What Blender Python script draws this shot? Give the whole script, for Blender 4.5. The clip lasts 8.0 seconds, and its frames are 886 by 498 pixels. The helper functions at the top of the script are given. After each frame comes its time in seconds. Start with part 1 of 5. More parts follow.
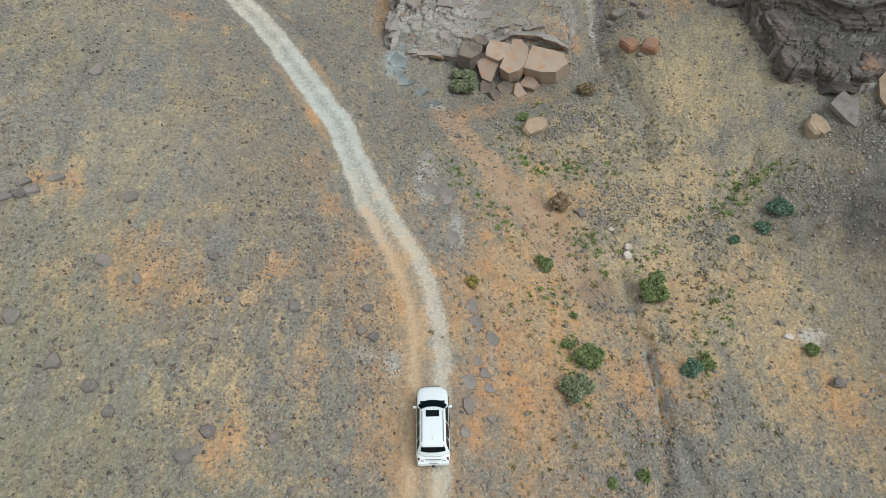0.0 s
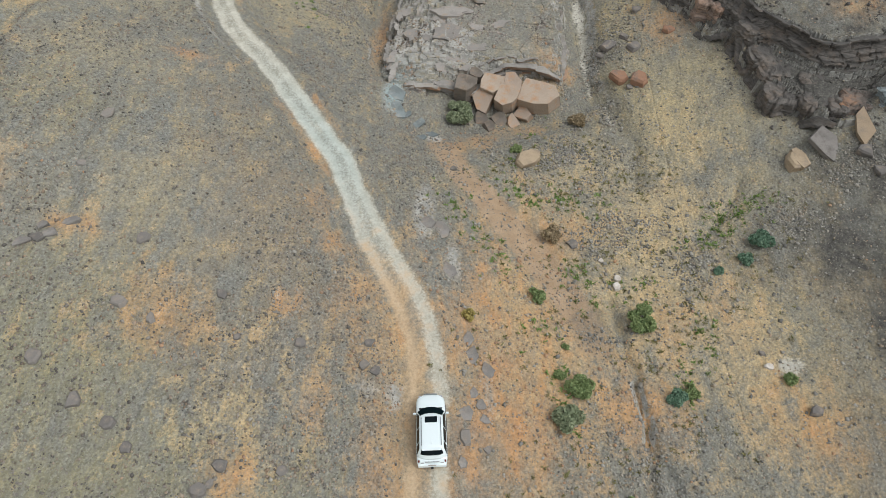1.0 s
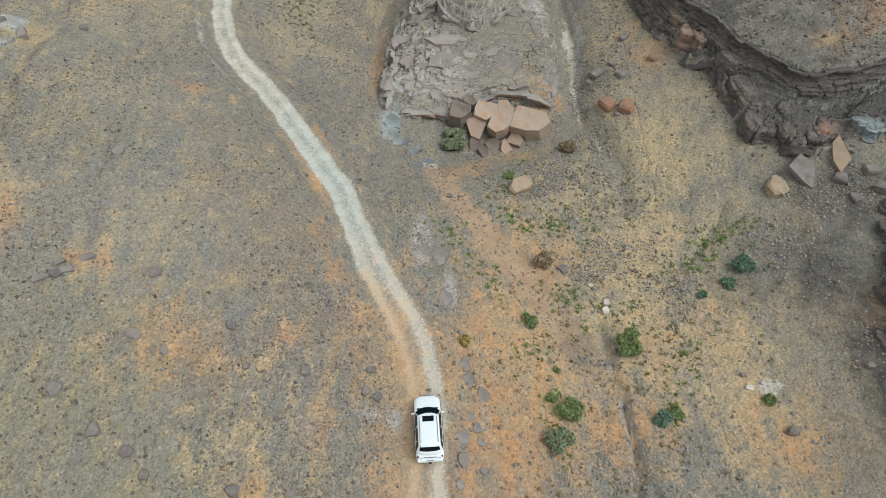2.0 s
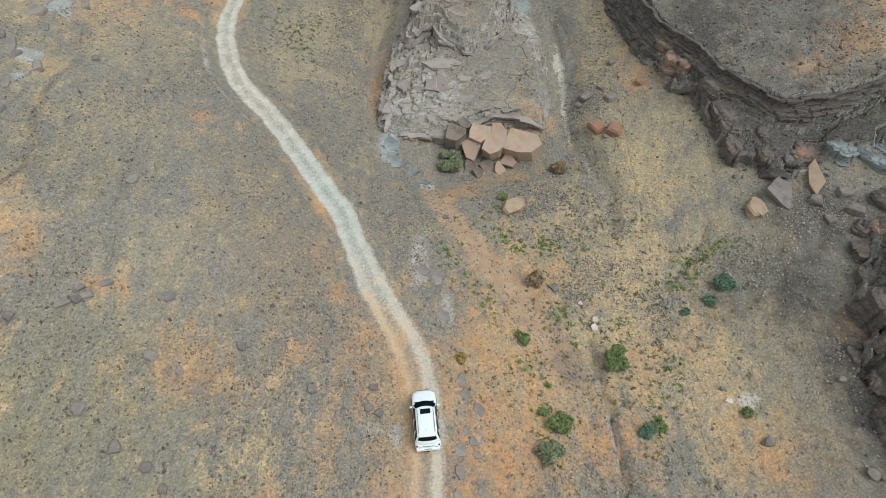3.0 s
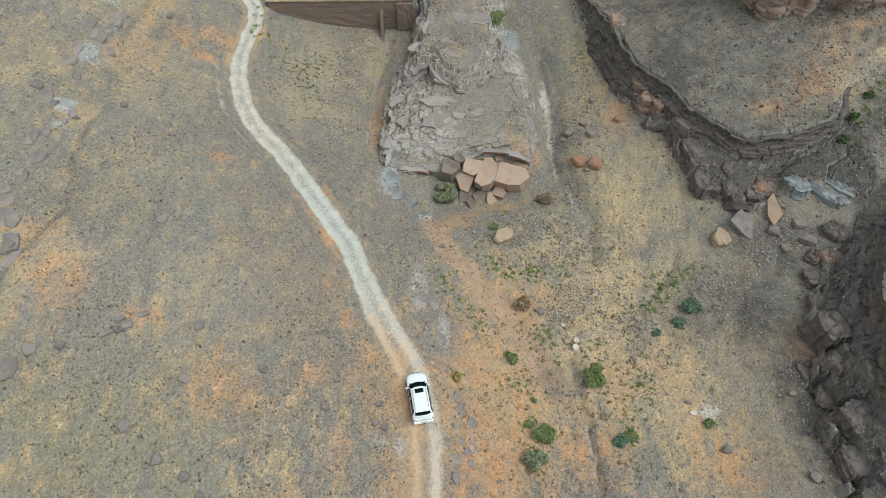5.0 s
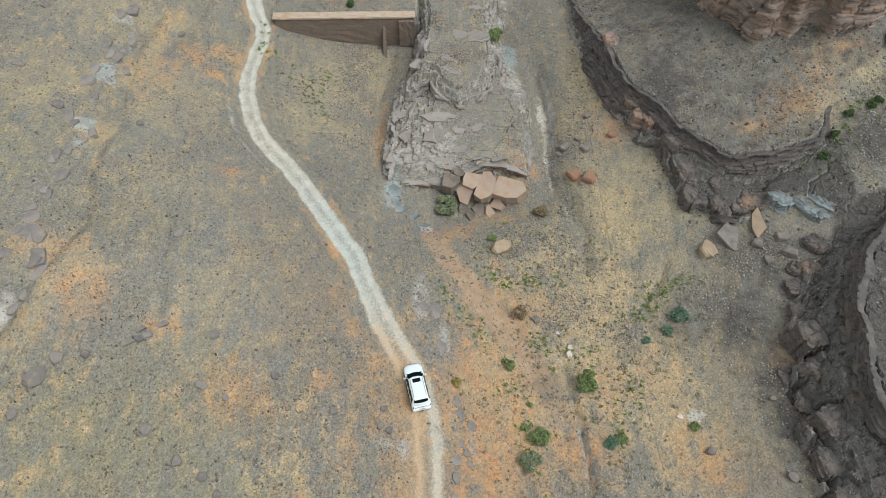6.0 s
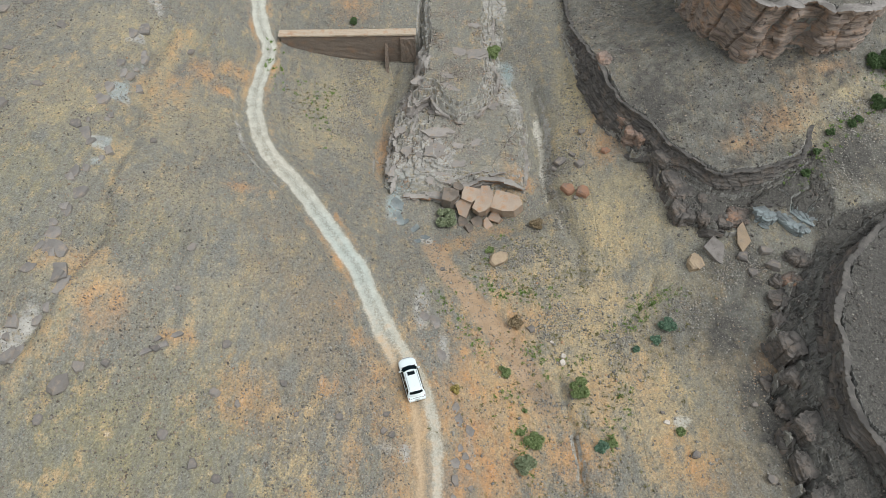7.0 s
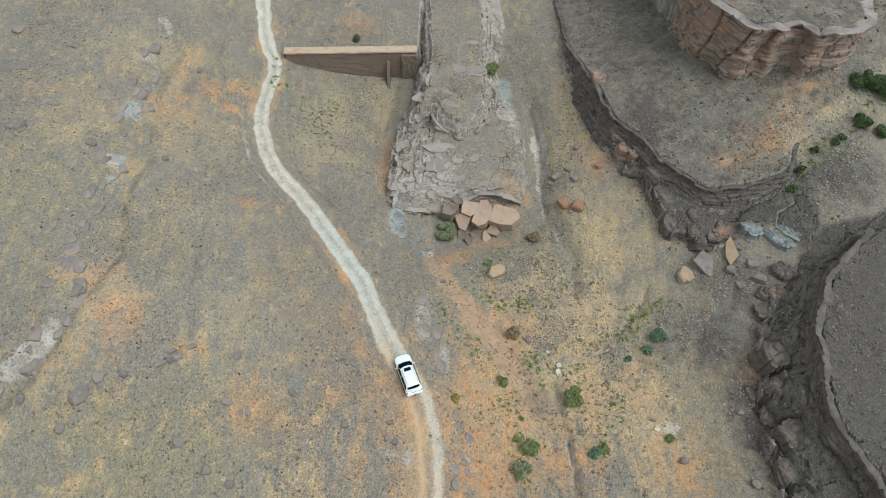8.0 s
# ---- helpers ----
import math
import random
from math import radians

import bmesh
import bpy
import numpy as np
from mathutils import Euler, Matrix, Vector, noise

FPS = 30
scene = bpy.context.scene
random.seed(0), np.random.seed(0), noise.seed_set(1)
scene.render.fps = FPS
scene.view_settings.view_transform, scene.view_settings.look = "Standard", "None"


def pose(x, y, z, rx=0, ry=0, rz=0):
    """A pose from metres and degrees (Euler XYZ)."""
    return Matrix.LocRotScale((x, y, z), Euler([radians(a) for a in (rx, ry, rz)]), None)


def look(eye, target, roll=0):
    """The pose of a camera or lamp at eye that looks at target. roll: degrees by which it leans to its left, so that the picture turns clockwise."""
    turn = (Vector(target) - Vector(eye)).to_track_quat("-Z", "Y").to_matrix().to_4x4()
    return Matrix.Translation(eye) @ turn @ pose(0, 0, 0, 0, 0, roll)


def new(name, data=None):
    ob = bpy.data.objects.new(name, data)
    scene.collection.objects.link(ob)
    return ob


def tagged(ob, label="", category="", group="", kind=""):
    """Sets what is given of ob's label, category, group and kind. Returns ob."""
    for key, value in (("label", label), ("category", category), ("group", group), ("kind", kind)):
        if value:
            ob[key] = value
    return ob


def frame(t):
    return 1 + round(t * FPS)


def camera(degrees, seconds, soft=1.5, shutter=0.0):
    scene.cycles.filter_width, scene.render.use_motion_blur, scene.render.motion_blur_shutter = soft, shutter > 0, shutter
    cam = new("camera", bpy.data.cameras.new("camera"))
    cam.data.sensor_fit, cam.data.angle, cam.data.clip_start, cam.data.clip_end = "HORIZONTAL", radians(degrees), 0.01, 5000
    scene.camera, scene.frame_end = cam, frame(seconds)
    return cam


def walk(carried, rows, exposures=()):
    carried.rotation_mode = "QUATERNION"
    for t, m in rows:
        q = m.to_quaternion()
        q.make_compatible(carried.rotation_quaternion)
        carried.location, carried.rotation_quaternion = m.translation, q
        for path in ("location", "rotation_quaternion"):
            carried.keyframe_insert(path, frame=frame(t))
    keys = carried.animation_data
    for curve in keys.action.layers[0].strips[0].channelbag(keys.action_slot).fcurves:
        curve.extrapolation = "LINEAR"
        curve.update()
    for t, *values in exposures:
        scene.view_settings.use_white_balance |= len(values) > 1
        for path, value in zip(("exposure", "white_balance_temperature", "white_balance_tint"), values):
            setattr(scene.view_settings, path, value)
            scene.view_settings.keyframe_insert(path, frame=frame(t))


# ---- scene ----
cam = camera(65.0, 8.0, 0.6)
PATH = [
    (0, (0.103, 0.043, 39.833), (0.084, 1.232, 38.225), -0.2),
    (0.5, (0.07, 0.327, 41.625), (0.056, 1.518, 40.018), -0.1),
    (1, (0.043, 0.52, 43.273), (0.034, 1.715, 41.669), -0.1),
    (1.5, (-0.022, 0.686, 44.948), (-0.024, 1.884, 43.346), -0.1),
    (3, (-0.122, 0.097, 50.536), (-0.107, 1.298, 48.937), 0.0),
    (3.5, (-0.149, -0.384, 52.421), (-0.129, 0.818, 50.823), 0.0),
    (4, (-0.159, -0.958, 54.327), (-0.134, 0.246, 52.73), 0.0),
    (4.5, (-0.136, -1.563, 56.233), (-0.111, -0.358, 54.637), -0.0),
    (6, (-0.226, -3.606, 62.03), (-0.202, -2.398, 60.436), -0.1),
    (6.5, (-0.245, -4.273, 63.972), (-0.221, -3.065, 62.378), -0.1),
    (7, (-0.254, -4.831, 65.91), (-0.229, -3.621, 64.318), -0.0),
    (7.5, (-0.278, -5.323, 67.825), (-0.254, -4.112, 66.233), -0.0),
    (8, (-0.276, -5.725, 69.724), (-0.252, -4.513, 68.133), -0.1),
]
walk(cam, [(t, look(eye, target, roll)) for t, eye, target, roll in PATH], [(0, 0.34), (4, 0.44), (8, 0.47)])

# ---------------------------------------------------------------- world, sun, exposure
SUN_EL, SUN_AZ = 60.0, 118.0
world = bpy.data.worlds.new("overcast_sky")
scene.world = world
world.use_nodes = True
wn = world.node_tree.nodes
sky = wn.new("ShaderNodeTexSky")
sky.sky_type, sky.sun_disc = "NISHITA", False
sky.sun_elevation, sky.sun_rotation = radians(SUN_EL), radians(SUN_AZ)
sky.air_density, sky.dust_density = 1.0, 1.0
cloud = wn.new("ShaderNodeHueSaturation")
cloud.inputs["Saturation"].default_value = 0.18
world.node_tree.links.new(sky.outputs[0], cloud.inputs["Color"])
world.node_tree.links.new(cloud.outputs[0], wn["Background"].inputs["Color"])
wn["Background"].inputs["Strength"].default_value = 0.14
sun = new("sun", bpy.data.lights.new("sun", "SUN"))
sun.data.energy, sun.data.angle, sun.data.color = 1.35, radians(35), (1.0, 0.993, 0.985)
sun.matrix_world = look((60 * math.sin(radians(SUN_AZ)), 60 * math.cos(radians(SUN_AZ)), 60 * math.tan(radians(SUN_EL))), (0, 0, 0))

# ---------------------------------------------------------------- relief: all heights come from here


def lattice(ix, iy, seed):
    n = (np.asarray(ix).astype(np.int64) * 374761393 + np.asarray(iy).astype(np.int64) * 668265263 + seed * 1442695041) & 0xFFFFFFFF
    n = ((n ^ (n >> 13)) * 1274126177) & 0xFFFFFFFF
    n = ((n ^ (n >> 15)) * 2246822519) & 0xFFFFFFFF
    return (n ^ (n >> 16)) / 4294967296.0


def vnoise(x, y, seed=0):
    """Smooth noise, -1 to 1, one bump a unit."""
    fx, fy = np.floor(x), np.floor(y)
    u, v = x - fx, y - fy
    u, v = u * u * (3 - 2 * u), v * v * (3 - 2 * v)
    a, b = lattice(fx, fy, seed), lattice(fx + 1, fy, seed)
    c, d = lattice(fx, fy + 1, seed), lattice(fx + 1, fy + 1, seed)
    return 2 * ((a * (1 - u) + b * u) * (1 - v) + (c * (1 - u) + d * u) * v) - 1


def fbm(x, y, size, seed=0, octaves=4):
    total, amp, norm = 0, 1.0, 0
    for k in range(octaves):
        total = total + amp * vnoise(x / size * 2**k + 17.3 * k, y / size * 2**k - 9.1 * k, seed + k)
        norm += amp
        amp *= 0.5
    return total / norm


def cells(x, y, size, seed=0):
    """Broken-rock cells: a random number for the cell of each place, and its distance from the joint, in metres."""
    x, y = x / size, y / size
    fx, fy = np.floor(x), np.floor(y)
    best, second, ident = np.full(np.shape(x), 9.0), np.full(np.shape(x), 9.0), np.zeros(np.shape(x))
    for i in (-1, 0, 1):
        for j in (-1, 0, 1):
            cx, cy = fx + i, fy + j
            d = np.hypot(cx + lattice(cx, cy, seed) - x, cy + lattice(cx, cy, seed + 5) - y)
            closer = d < best
            second = np.where(closer, best, np.minimum(second, d))
            ident = np.where(closer, lattice(cx, cy, seed + 9), ident)
            best = np.where(closer, d, best)
    return ident, (second - best) * 0.5 * size


def step(a, b, v):
    t = np.clip((v - a) / (b - a), 0, 1)
    return t * t * (3 - 2 * t)


def near(x, y, line):
    """Distance from a line of points, and how far along it (0 to 1) the nearest place is."""
    best, along = np.full(np.shape(x), 1e9), np.zeros(np.shape(x))
    n = len(line) - 1
    for k in range(n):
        (ax, ay), (bx, by) = line[k], line[k + 1]
        dx, dy = bx - ax, by - ay
        t = np.clip(((x - ax) * dx + (y - ay) * dy) / (dx * dx + dy * dy), 0, 1)
        d = np.hypot(x - ax - t * dx, y - ay - t * dy)
        along = np.where(d < best, (k + t) / n, along)
        best = np.minimum(best, d)
    return best, along


def inside(x, y, outline):
    """Distance from an outline, positive within it."""
    d, _ = near(x, y, outline + outline[:1])
    odd = np.zeros(np.shape(x), bool)
    for (ax, ay), (bx, by) in zip(outline, outline[1:] + outline[:1]):
        cross = (ay > y) != (by > y)
        odd ^= cross & (x < (bx - ax) * (y - ay) / (by - ay if by != ay else 1e-9) + ax)
    return np.where(odd, d, -d)


def smooth_line(points, per=6):
    """A rounded line through points (Catmull-Rom)."""
    p = [np.array(q, float) for q in (points[0], *points, points[-1])]
    out = []
    for a, b, c, d in zip(p, p[1:], p[2:], p[3:]):
        for k in range(per):
            t = k / per
            out.append(tuple(0.5 * (2 * b + (c - a) * t + (2 * a - 5 * b + 4 * c - d) * t * t + (3 * b - a - 3 * c + d) * t**3)))
    return out + [tuple(p[-1])]


ROAD = smooth_line([(-31.5, 112), (-29.6, 102.9), (-28.0, 93.9), (-26.1, 89.0), (-26.3, 83.2), (-26.4, 76.4), (-25.2, 69.8), (-22.6, 63.3),
                    (-18.9, 58.6), (-15.3, 53.3), (-12.3, 48.4), (-9.6, 44.0), (-7.8, 39.7), (-6.4, 35.9), (-4.4, 32.0), (-2.6, 28.5),
                    (-1.6, 24.6), (-1.2, 20.8), (-1.1, 16.5), (-1.2, 11.5), (-1.6, 4), (-2.5, -8), (-6, -40)], 4)
LEDGE = [(-1.9, 112), (-2.6, 94), (-2.9, 86.6), (-4.9, 79.8), (-5.9, 75.1), (-6.5, 70.6), (-6.8, 65.6), (-6.6, 60.5), (-5.7, 58.7),
         (-1.4, 58.8), (2.2, 58.0), (4.2, 60.2), (8.2, 60.9), (12.3, 59.9), (13.1, 65.1), (13.3, 74.9), (11.7, 82.2), (10.5, 88.3),
         (13.2, 97.2), (11.8, 112)]
KNOLL = [(-1.9, 112), (-1.9, 90.3), (-2.3, 82), (-3.8, 76.2), (-0.3, 77.3), (0.1, 74.8), (3.5, 71.8), (7.0, 73.7), (9.6, 79.1), (9.4, 87.4),
         (10, 95), (10, 112)]
BENCH = [(22.1, 112), (22.1, 96.2), (21.9, 87.1), (23.5, 74.6), (25.3, 66.9), (28.0, 63.0), (29.8, 58.7), (31.9, 56.2), (34.3, 53.2),
         (37.8, 52.7), (40, 52.6), (44.2, 53.8), (46.5, 58), (48.5, 62), (54, 66), (60, 70), (72, 82), (72, 112)]
SHELF = [(25.8, 64.6), (26.5, 61), (29.3, 59), (29.1, 56.4), (29.4, 52.2), (31.5, 48.7), (33.7, 46.8), (37.2, 47.1), (38.6, 49.4),
         (41.2, 48.2), (43.6, 46.4), (44.2, 43.5), (46.5, 47), (46, 55), (40, 60), (30, 66)]
LOW_CLIFF = [(47, 46), (44.5, 43.5), (41.2, 40), (38.8, 36.2), (36.6, 32.8), (36.4, 28.6), (34, 25.4), (35, 22.7), (33.7, 21), (34, 17.3),
             (33.4, 14.5), (32.5, 8), (31, -10), (75, -10), (75, 46), (60, 47)]
HIGH_CLIFF = [(54, 45.5), (50.5, 43.5), (47.1, 41.2), (43.8, 38.2), (40.6, 32.6), (39.0, 27.2), (38.2, 21.0), (39.2, 17.6), (40.2, 14), (39, 8),
              (38, -10), (75, -10), (75, 46)]
FAR_CLIFF = [(35.6, 112), (37.0, 86), (36.6, 78.5), (37.4, 75.2), (38.8, 73.2), (39.6, 70.8), (41.2, 69.2), (43.2, 69.8), (44.6, 69.1), (46.2, 69.7), (47.6, 69.5), (49.1, 67.9),
             (52.0, 68.3), (54.4, 69.0), (56.2, 70.2), (57.8, 73.6), (60, 84), (66, 112)]
RELIEF = [-5.7, -6.69, 4.28, 5.1, -1.55, -2.06, 1.06, -5.52, 25.07, 8.8, -34.49, -4.66, 14.43, 25.34, 12.62, -21.87, -4.9, 4.15, 5.33, -28.12, -5.08, 14.02, -11.43, -5.09, 10.92, -1.8, 10.35, 0.72]
GULLIES = [([(10.5, 8), (13.5, 14), (14.5, 20), (13.6, 27), (13.0, 31)], 0.38, 0.5), ([(16.2, 4), (15.6, 12), (14.6, 17), (13.9, 23)], 0.4, 0.45),
           ([(-6.5, 88), (-8.0, 80), (-8.6, 72), (-8.2, 66), (-6.9, 61)], 1.3, 0.9), ([(15.5, 80), (16.0, 70), (15.2, 62), (16.5, 55), (18.2, 50), (17.4, 44)], 0.8, 0.6),
           ([(0.9, 48), (3.7, 43), (6.3, 38), (8.8, 33), (11.4, 27)], 1.3, 0.25), ([(22.5, 37), (24.2, 39.5), (26.2, 43)], 0.6, 0.35),
           ([(-39.5, 84), (-40, 74), (-38.4, 64), (-37.3, 56), (-37.2, 48), (-35.6, 41), (-37, 34), (-39.8, 28), (-44, 22)], 1.0, 0.7),
           ([(-34.5, 92), (-35.6, 82), (-37.2, 74)], 1.0, 0.5), ([(-27.8, 44), (-27.2, 36), (-26.8, 31.5), (-28.6, 28.5)], 0.5, 0.3)]


def terrace(h, x, y, outline, top, layers, seed, block=1.6, ragged=0.5, sharp=0.32):
    """Raises the ground within an outline to a height, in layers of broken rock: (inset in metres, share of the rise)."""
    sd = inside(x, y, outline) + ragged * fbm(x, y, 5.0, seed, 3)
    ident, joint = cells(x, y, block, seed)
    chip, _ = cells(x, y, block * 0.38, seed + 3)
    rise, made = np.maximum(top - h, 0), 0
    for k, (inset, share) in enumerate(layers):
        shift = (np.modf(ident * (7.13 + 3 * k))[0] - 0.5) * block * 0.6 + (np.modf(chip * (5.7 + k))[0] - 0.5) * block * 0.3
        made = made + share * step(0.0, sharp, sd - inset + shift)
    return h + rise * made


def massif(h, x, y, outline, seed, wide=3.0, block=2.6, rise=1.0):
    """Breaks the rim of an outline into large tilted blocks with open joints."""
    wx, wy = x + 0.5 * fbm(x, y, 2.5, seed, 3), y + 0.5 * fbm(x, y, 2.5, seed + 1, 3)
    sd = inside(x, y, outline) + 0.6 * fbm(x, y, 4.0, seed + 2, 3)
    ident, joint = cells(wx, wy, block, seed + 3)
    small, _ = cells(wx * 1.3, wy, block * 0.4, seed + 4)
    rim_of = step(-0.3, 0.2, sd) * step(wide, 0.5 * wide, sd)
    return h + rim_of * (rise * (ident - 0.7) - 0.3 * np.exp(-(joint / 0.2)**2) + 0.2 * (small - 0.5))


def valley(x, y):
    """The broad shape of the valley."""
    u, v = x / 50, (y - 55) / 50
    h, k = 0.0, 0
    for i in range(7):
        for j in range(7 - i):
            h = h + RELIEF[k] * u**i * v**j
            k += 1
    return h


def road_offset(x, y):
    """Distance from the track's middle, and the nearest place on it."""
    best, bx, by = np.full(np.shape(x), 1e9), np.zeros(np.shape(x)), np.zeros(np.shape(x))
    for (ax, ay), (ex, ey) in zip(ROAD, ROAD[1:]):
        dx, dy = ex - ax, ey - ay
        t = np.clip(((x - ax) * dx + (y - ay) * dy) / (dx * dx + dy * dy), 0, 1)
        d = np.hypot(x - ax - t * dx, y - ay - t * dy)
        closer = d < best
        bx, by, best = np.where(closer, ax + t * dx, bx), np.where(closer, ay + t * dy, by), np.minimum(d, best)
    return best, bx, by


def height(x, y, fine=True, sharp=0.32, plates=False):
    x, y = np.asarray(x, float), np.asarray(y, float)
    cx, cy = 58 * np.tanh(x / 58), 55 + 57 * np.tanh((y - 55) / 57)
    cx, cy = np.where(abs(x) < 40, x, np.sign(x) * (40 + 24 * np.tanh((abs(x) - 40) / 24))), np.where(
        abs(y - 55) < 42, y, 55 + np.sign(y - 55) * (42 + 18 * np.tanh((abs(y - 55) - 42) / 18)))
    h = valley(cx, cy)
    out = np.maximum(np.hypot(np.maximum(abs(x) - 60, 0), np.maximum(abs(y - 55) - 60, 0)), 0)
    h = h + 0.06 * out * (1 + fbm(x, y, 90.0, 71, 3)) * step(0, 60, out)
    h = h - 1.6 * np.exp(-(((x + 1.0) / 5.5)**2 + ((y - 53.0) / 4.5)**2)) + 1.4 * np.exp(-(((x + 37.5) / 5)**2 + ((y - 34.5) / 5)**2))
    h = h - 1.9 * np.exp(-(((x - 8.0) / 6.5)**2 + ((y - 55.5) / 4.0)**2)) - 1.5 * np.exp(-(((x - 15.0) / 2.2)**2 + ((y - 66) / 12)**2))
    h = h - 1.2 * np.exp(-(((x + 8.0) / 3.0)**2 + ((y - 72) / 9)**2))
    # the silted basin behind the dam
    fill = np.maximum(inside(x, y, [(-25.5, 91.4), (-2, 91.4), (-1, 112), (-30, 112)]), 0)
    h = h + np.maximum(-2.9 + 0.02 * (y - 91) - h, 0) * step(0.0, 0.5, fill)
    wide = 1 + 6.0 * step(6, -3, x)
    h = terrace(h, x, y, LEDGE, -4.75 + 0.02 * (y - 57), [(0.0, 0.25), (0.15 * wide, 0.17), (0.33 * wide, 0.16), (0.55 * wide, 0.15), (0.8 * wide, 0.14), (1.1 * wide, 0.13)], 11, 1.9, 0.35, sharp)
    h = terrace(h, x, y, KNOLL, -2.0 + 0.03 * (y - 75), [(0.0, 0.4), (0.6, 0.3), (1.4, 0.3)], 13, 0.7, 0.4, sharp)
    h = terrace(h, x, y, SHELF, 1.4 + 0.1 * (x - 33) + 0.02 * (y - 50), [(0.0, 0.6), (0.3, 0.25), (0.9, 0.15)], 17, 2.2, 0.4, sharp)
    h = massif(h, x, y, SHELF, 401, 4.2, 3.0, 0.8)
    top = 4.4 + 0.26 * (x - 36) + 0.12 * np.minimum(y - 52.5, 22) - 0.25 * np.maximum(y - 75, 0)
    plain_h = h
    h = terrace(h, x, y, BENCH, np.maximum(top, h + 0.5), [(-1.5, 0.15), (-0.9, 0.15), (-0.4, 0.15), (0.0, 0.3), (0.25, 0.25)], 19, 0.3, 0.1, sharp)
    # its far side runs out in a slope
    h = h + (plain_h + np.maximum(top - plain_h, 0) * step(-3.5, 5.5, inside(x, y, BENCH)) - h) * step(44.0, 47.5, x)
    h = terrace(h, x, y, LOW_CLIFF, 3.4 + 0.02 * (x - 36), [(0.0, 0.4), (0.5, 0.2), (1.2, 0.25), (2.2, 0.15)], 23, 2.4, 0.6, sharp)
    h = massif(h, x, y, LOW_CLIFF, 421, 3.4, 2.8, 0.9)
    h = terrace(h, x, y, HIGH_CLIFF, 6.5 + 0.06 * (x - 40), [(-1.6, 0.2), (-0.5, 0.25), (0.0, 0.35), (0.3, 0.2)], 29, 0.3, 0.1, sharp)
    h = terrace(h, x, y, FAR_CLIFF, 16.4 + 0 * x, [(0.6, 0.5), (0.75, 0.5)], 31, 0.4, 0.1, sharp)
    for line, width, depth in GULLIES:
        d, _ = near(x + 0.5 * fbm(x, y, 3.0, 37, 2), y + 0.5 * fbm(x, y, 3.0, 41, 2), line)
        h = h - depth * np.exp(-(d / width)**2)
    d, rx, ry = road_offset(x, y)
    off = step(1.2, 2.6, d)
    cut = (1 - step(1.2, 3.4, d)) * step(-5, 3, y) * (1 - step(95, 105, y))
    h = h + (valley(rx, np.clip(ry, -5, 105)) - h) * cut - 0.1 * (1 - off) - 0.05 * np.exp(-((d - 0.75) / 0.25)**2)
    if plates:
        wx, wy = x + 0.5 * fbm(x, y, 2.4, 91, 4), y + 0.5 * fbm(x, y, 2.4, 92, 4)
        ident, joint = cells(wx * 0.7, wy, 2.6, 93)
        edge_of = step(6.5, 2.0, inside(x, y, LEDGE) + 1.6 * fbm(x, y, 4.0, 97, 3))
        h = h + edge_of * (0.14 * (ident - 0.5) - 0.22 * np.exp(-(joint / 0.06)**2) * step(0.35, 0.6, lattice(np.floor(ident * 997), 0 * ident, 5) + 0.2))
    if fine:
        h = h + off * (0.3 if plates else 1.0) * (0.16 * fbm(x, y, 3.5, 43, 4) + 0.06 * fbm(x, y, 0.9, 47, 3))
    return h

# ---------------------------------------------------------------- materials


def srgb(r, g, b):
    return tuple(((c / 255 + 0.055) / 1.055)**2.4 if c > 10 else c / 255 / 12.92 for c in (r, g, b)) + (1.0,)


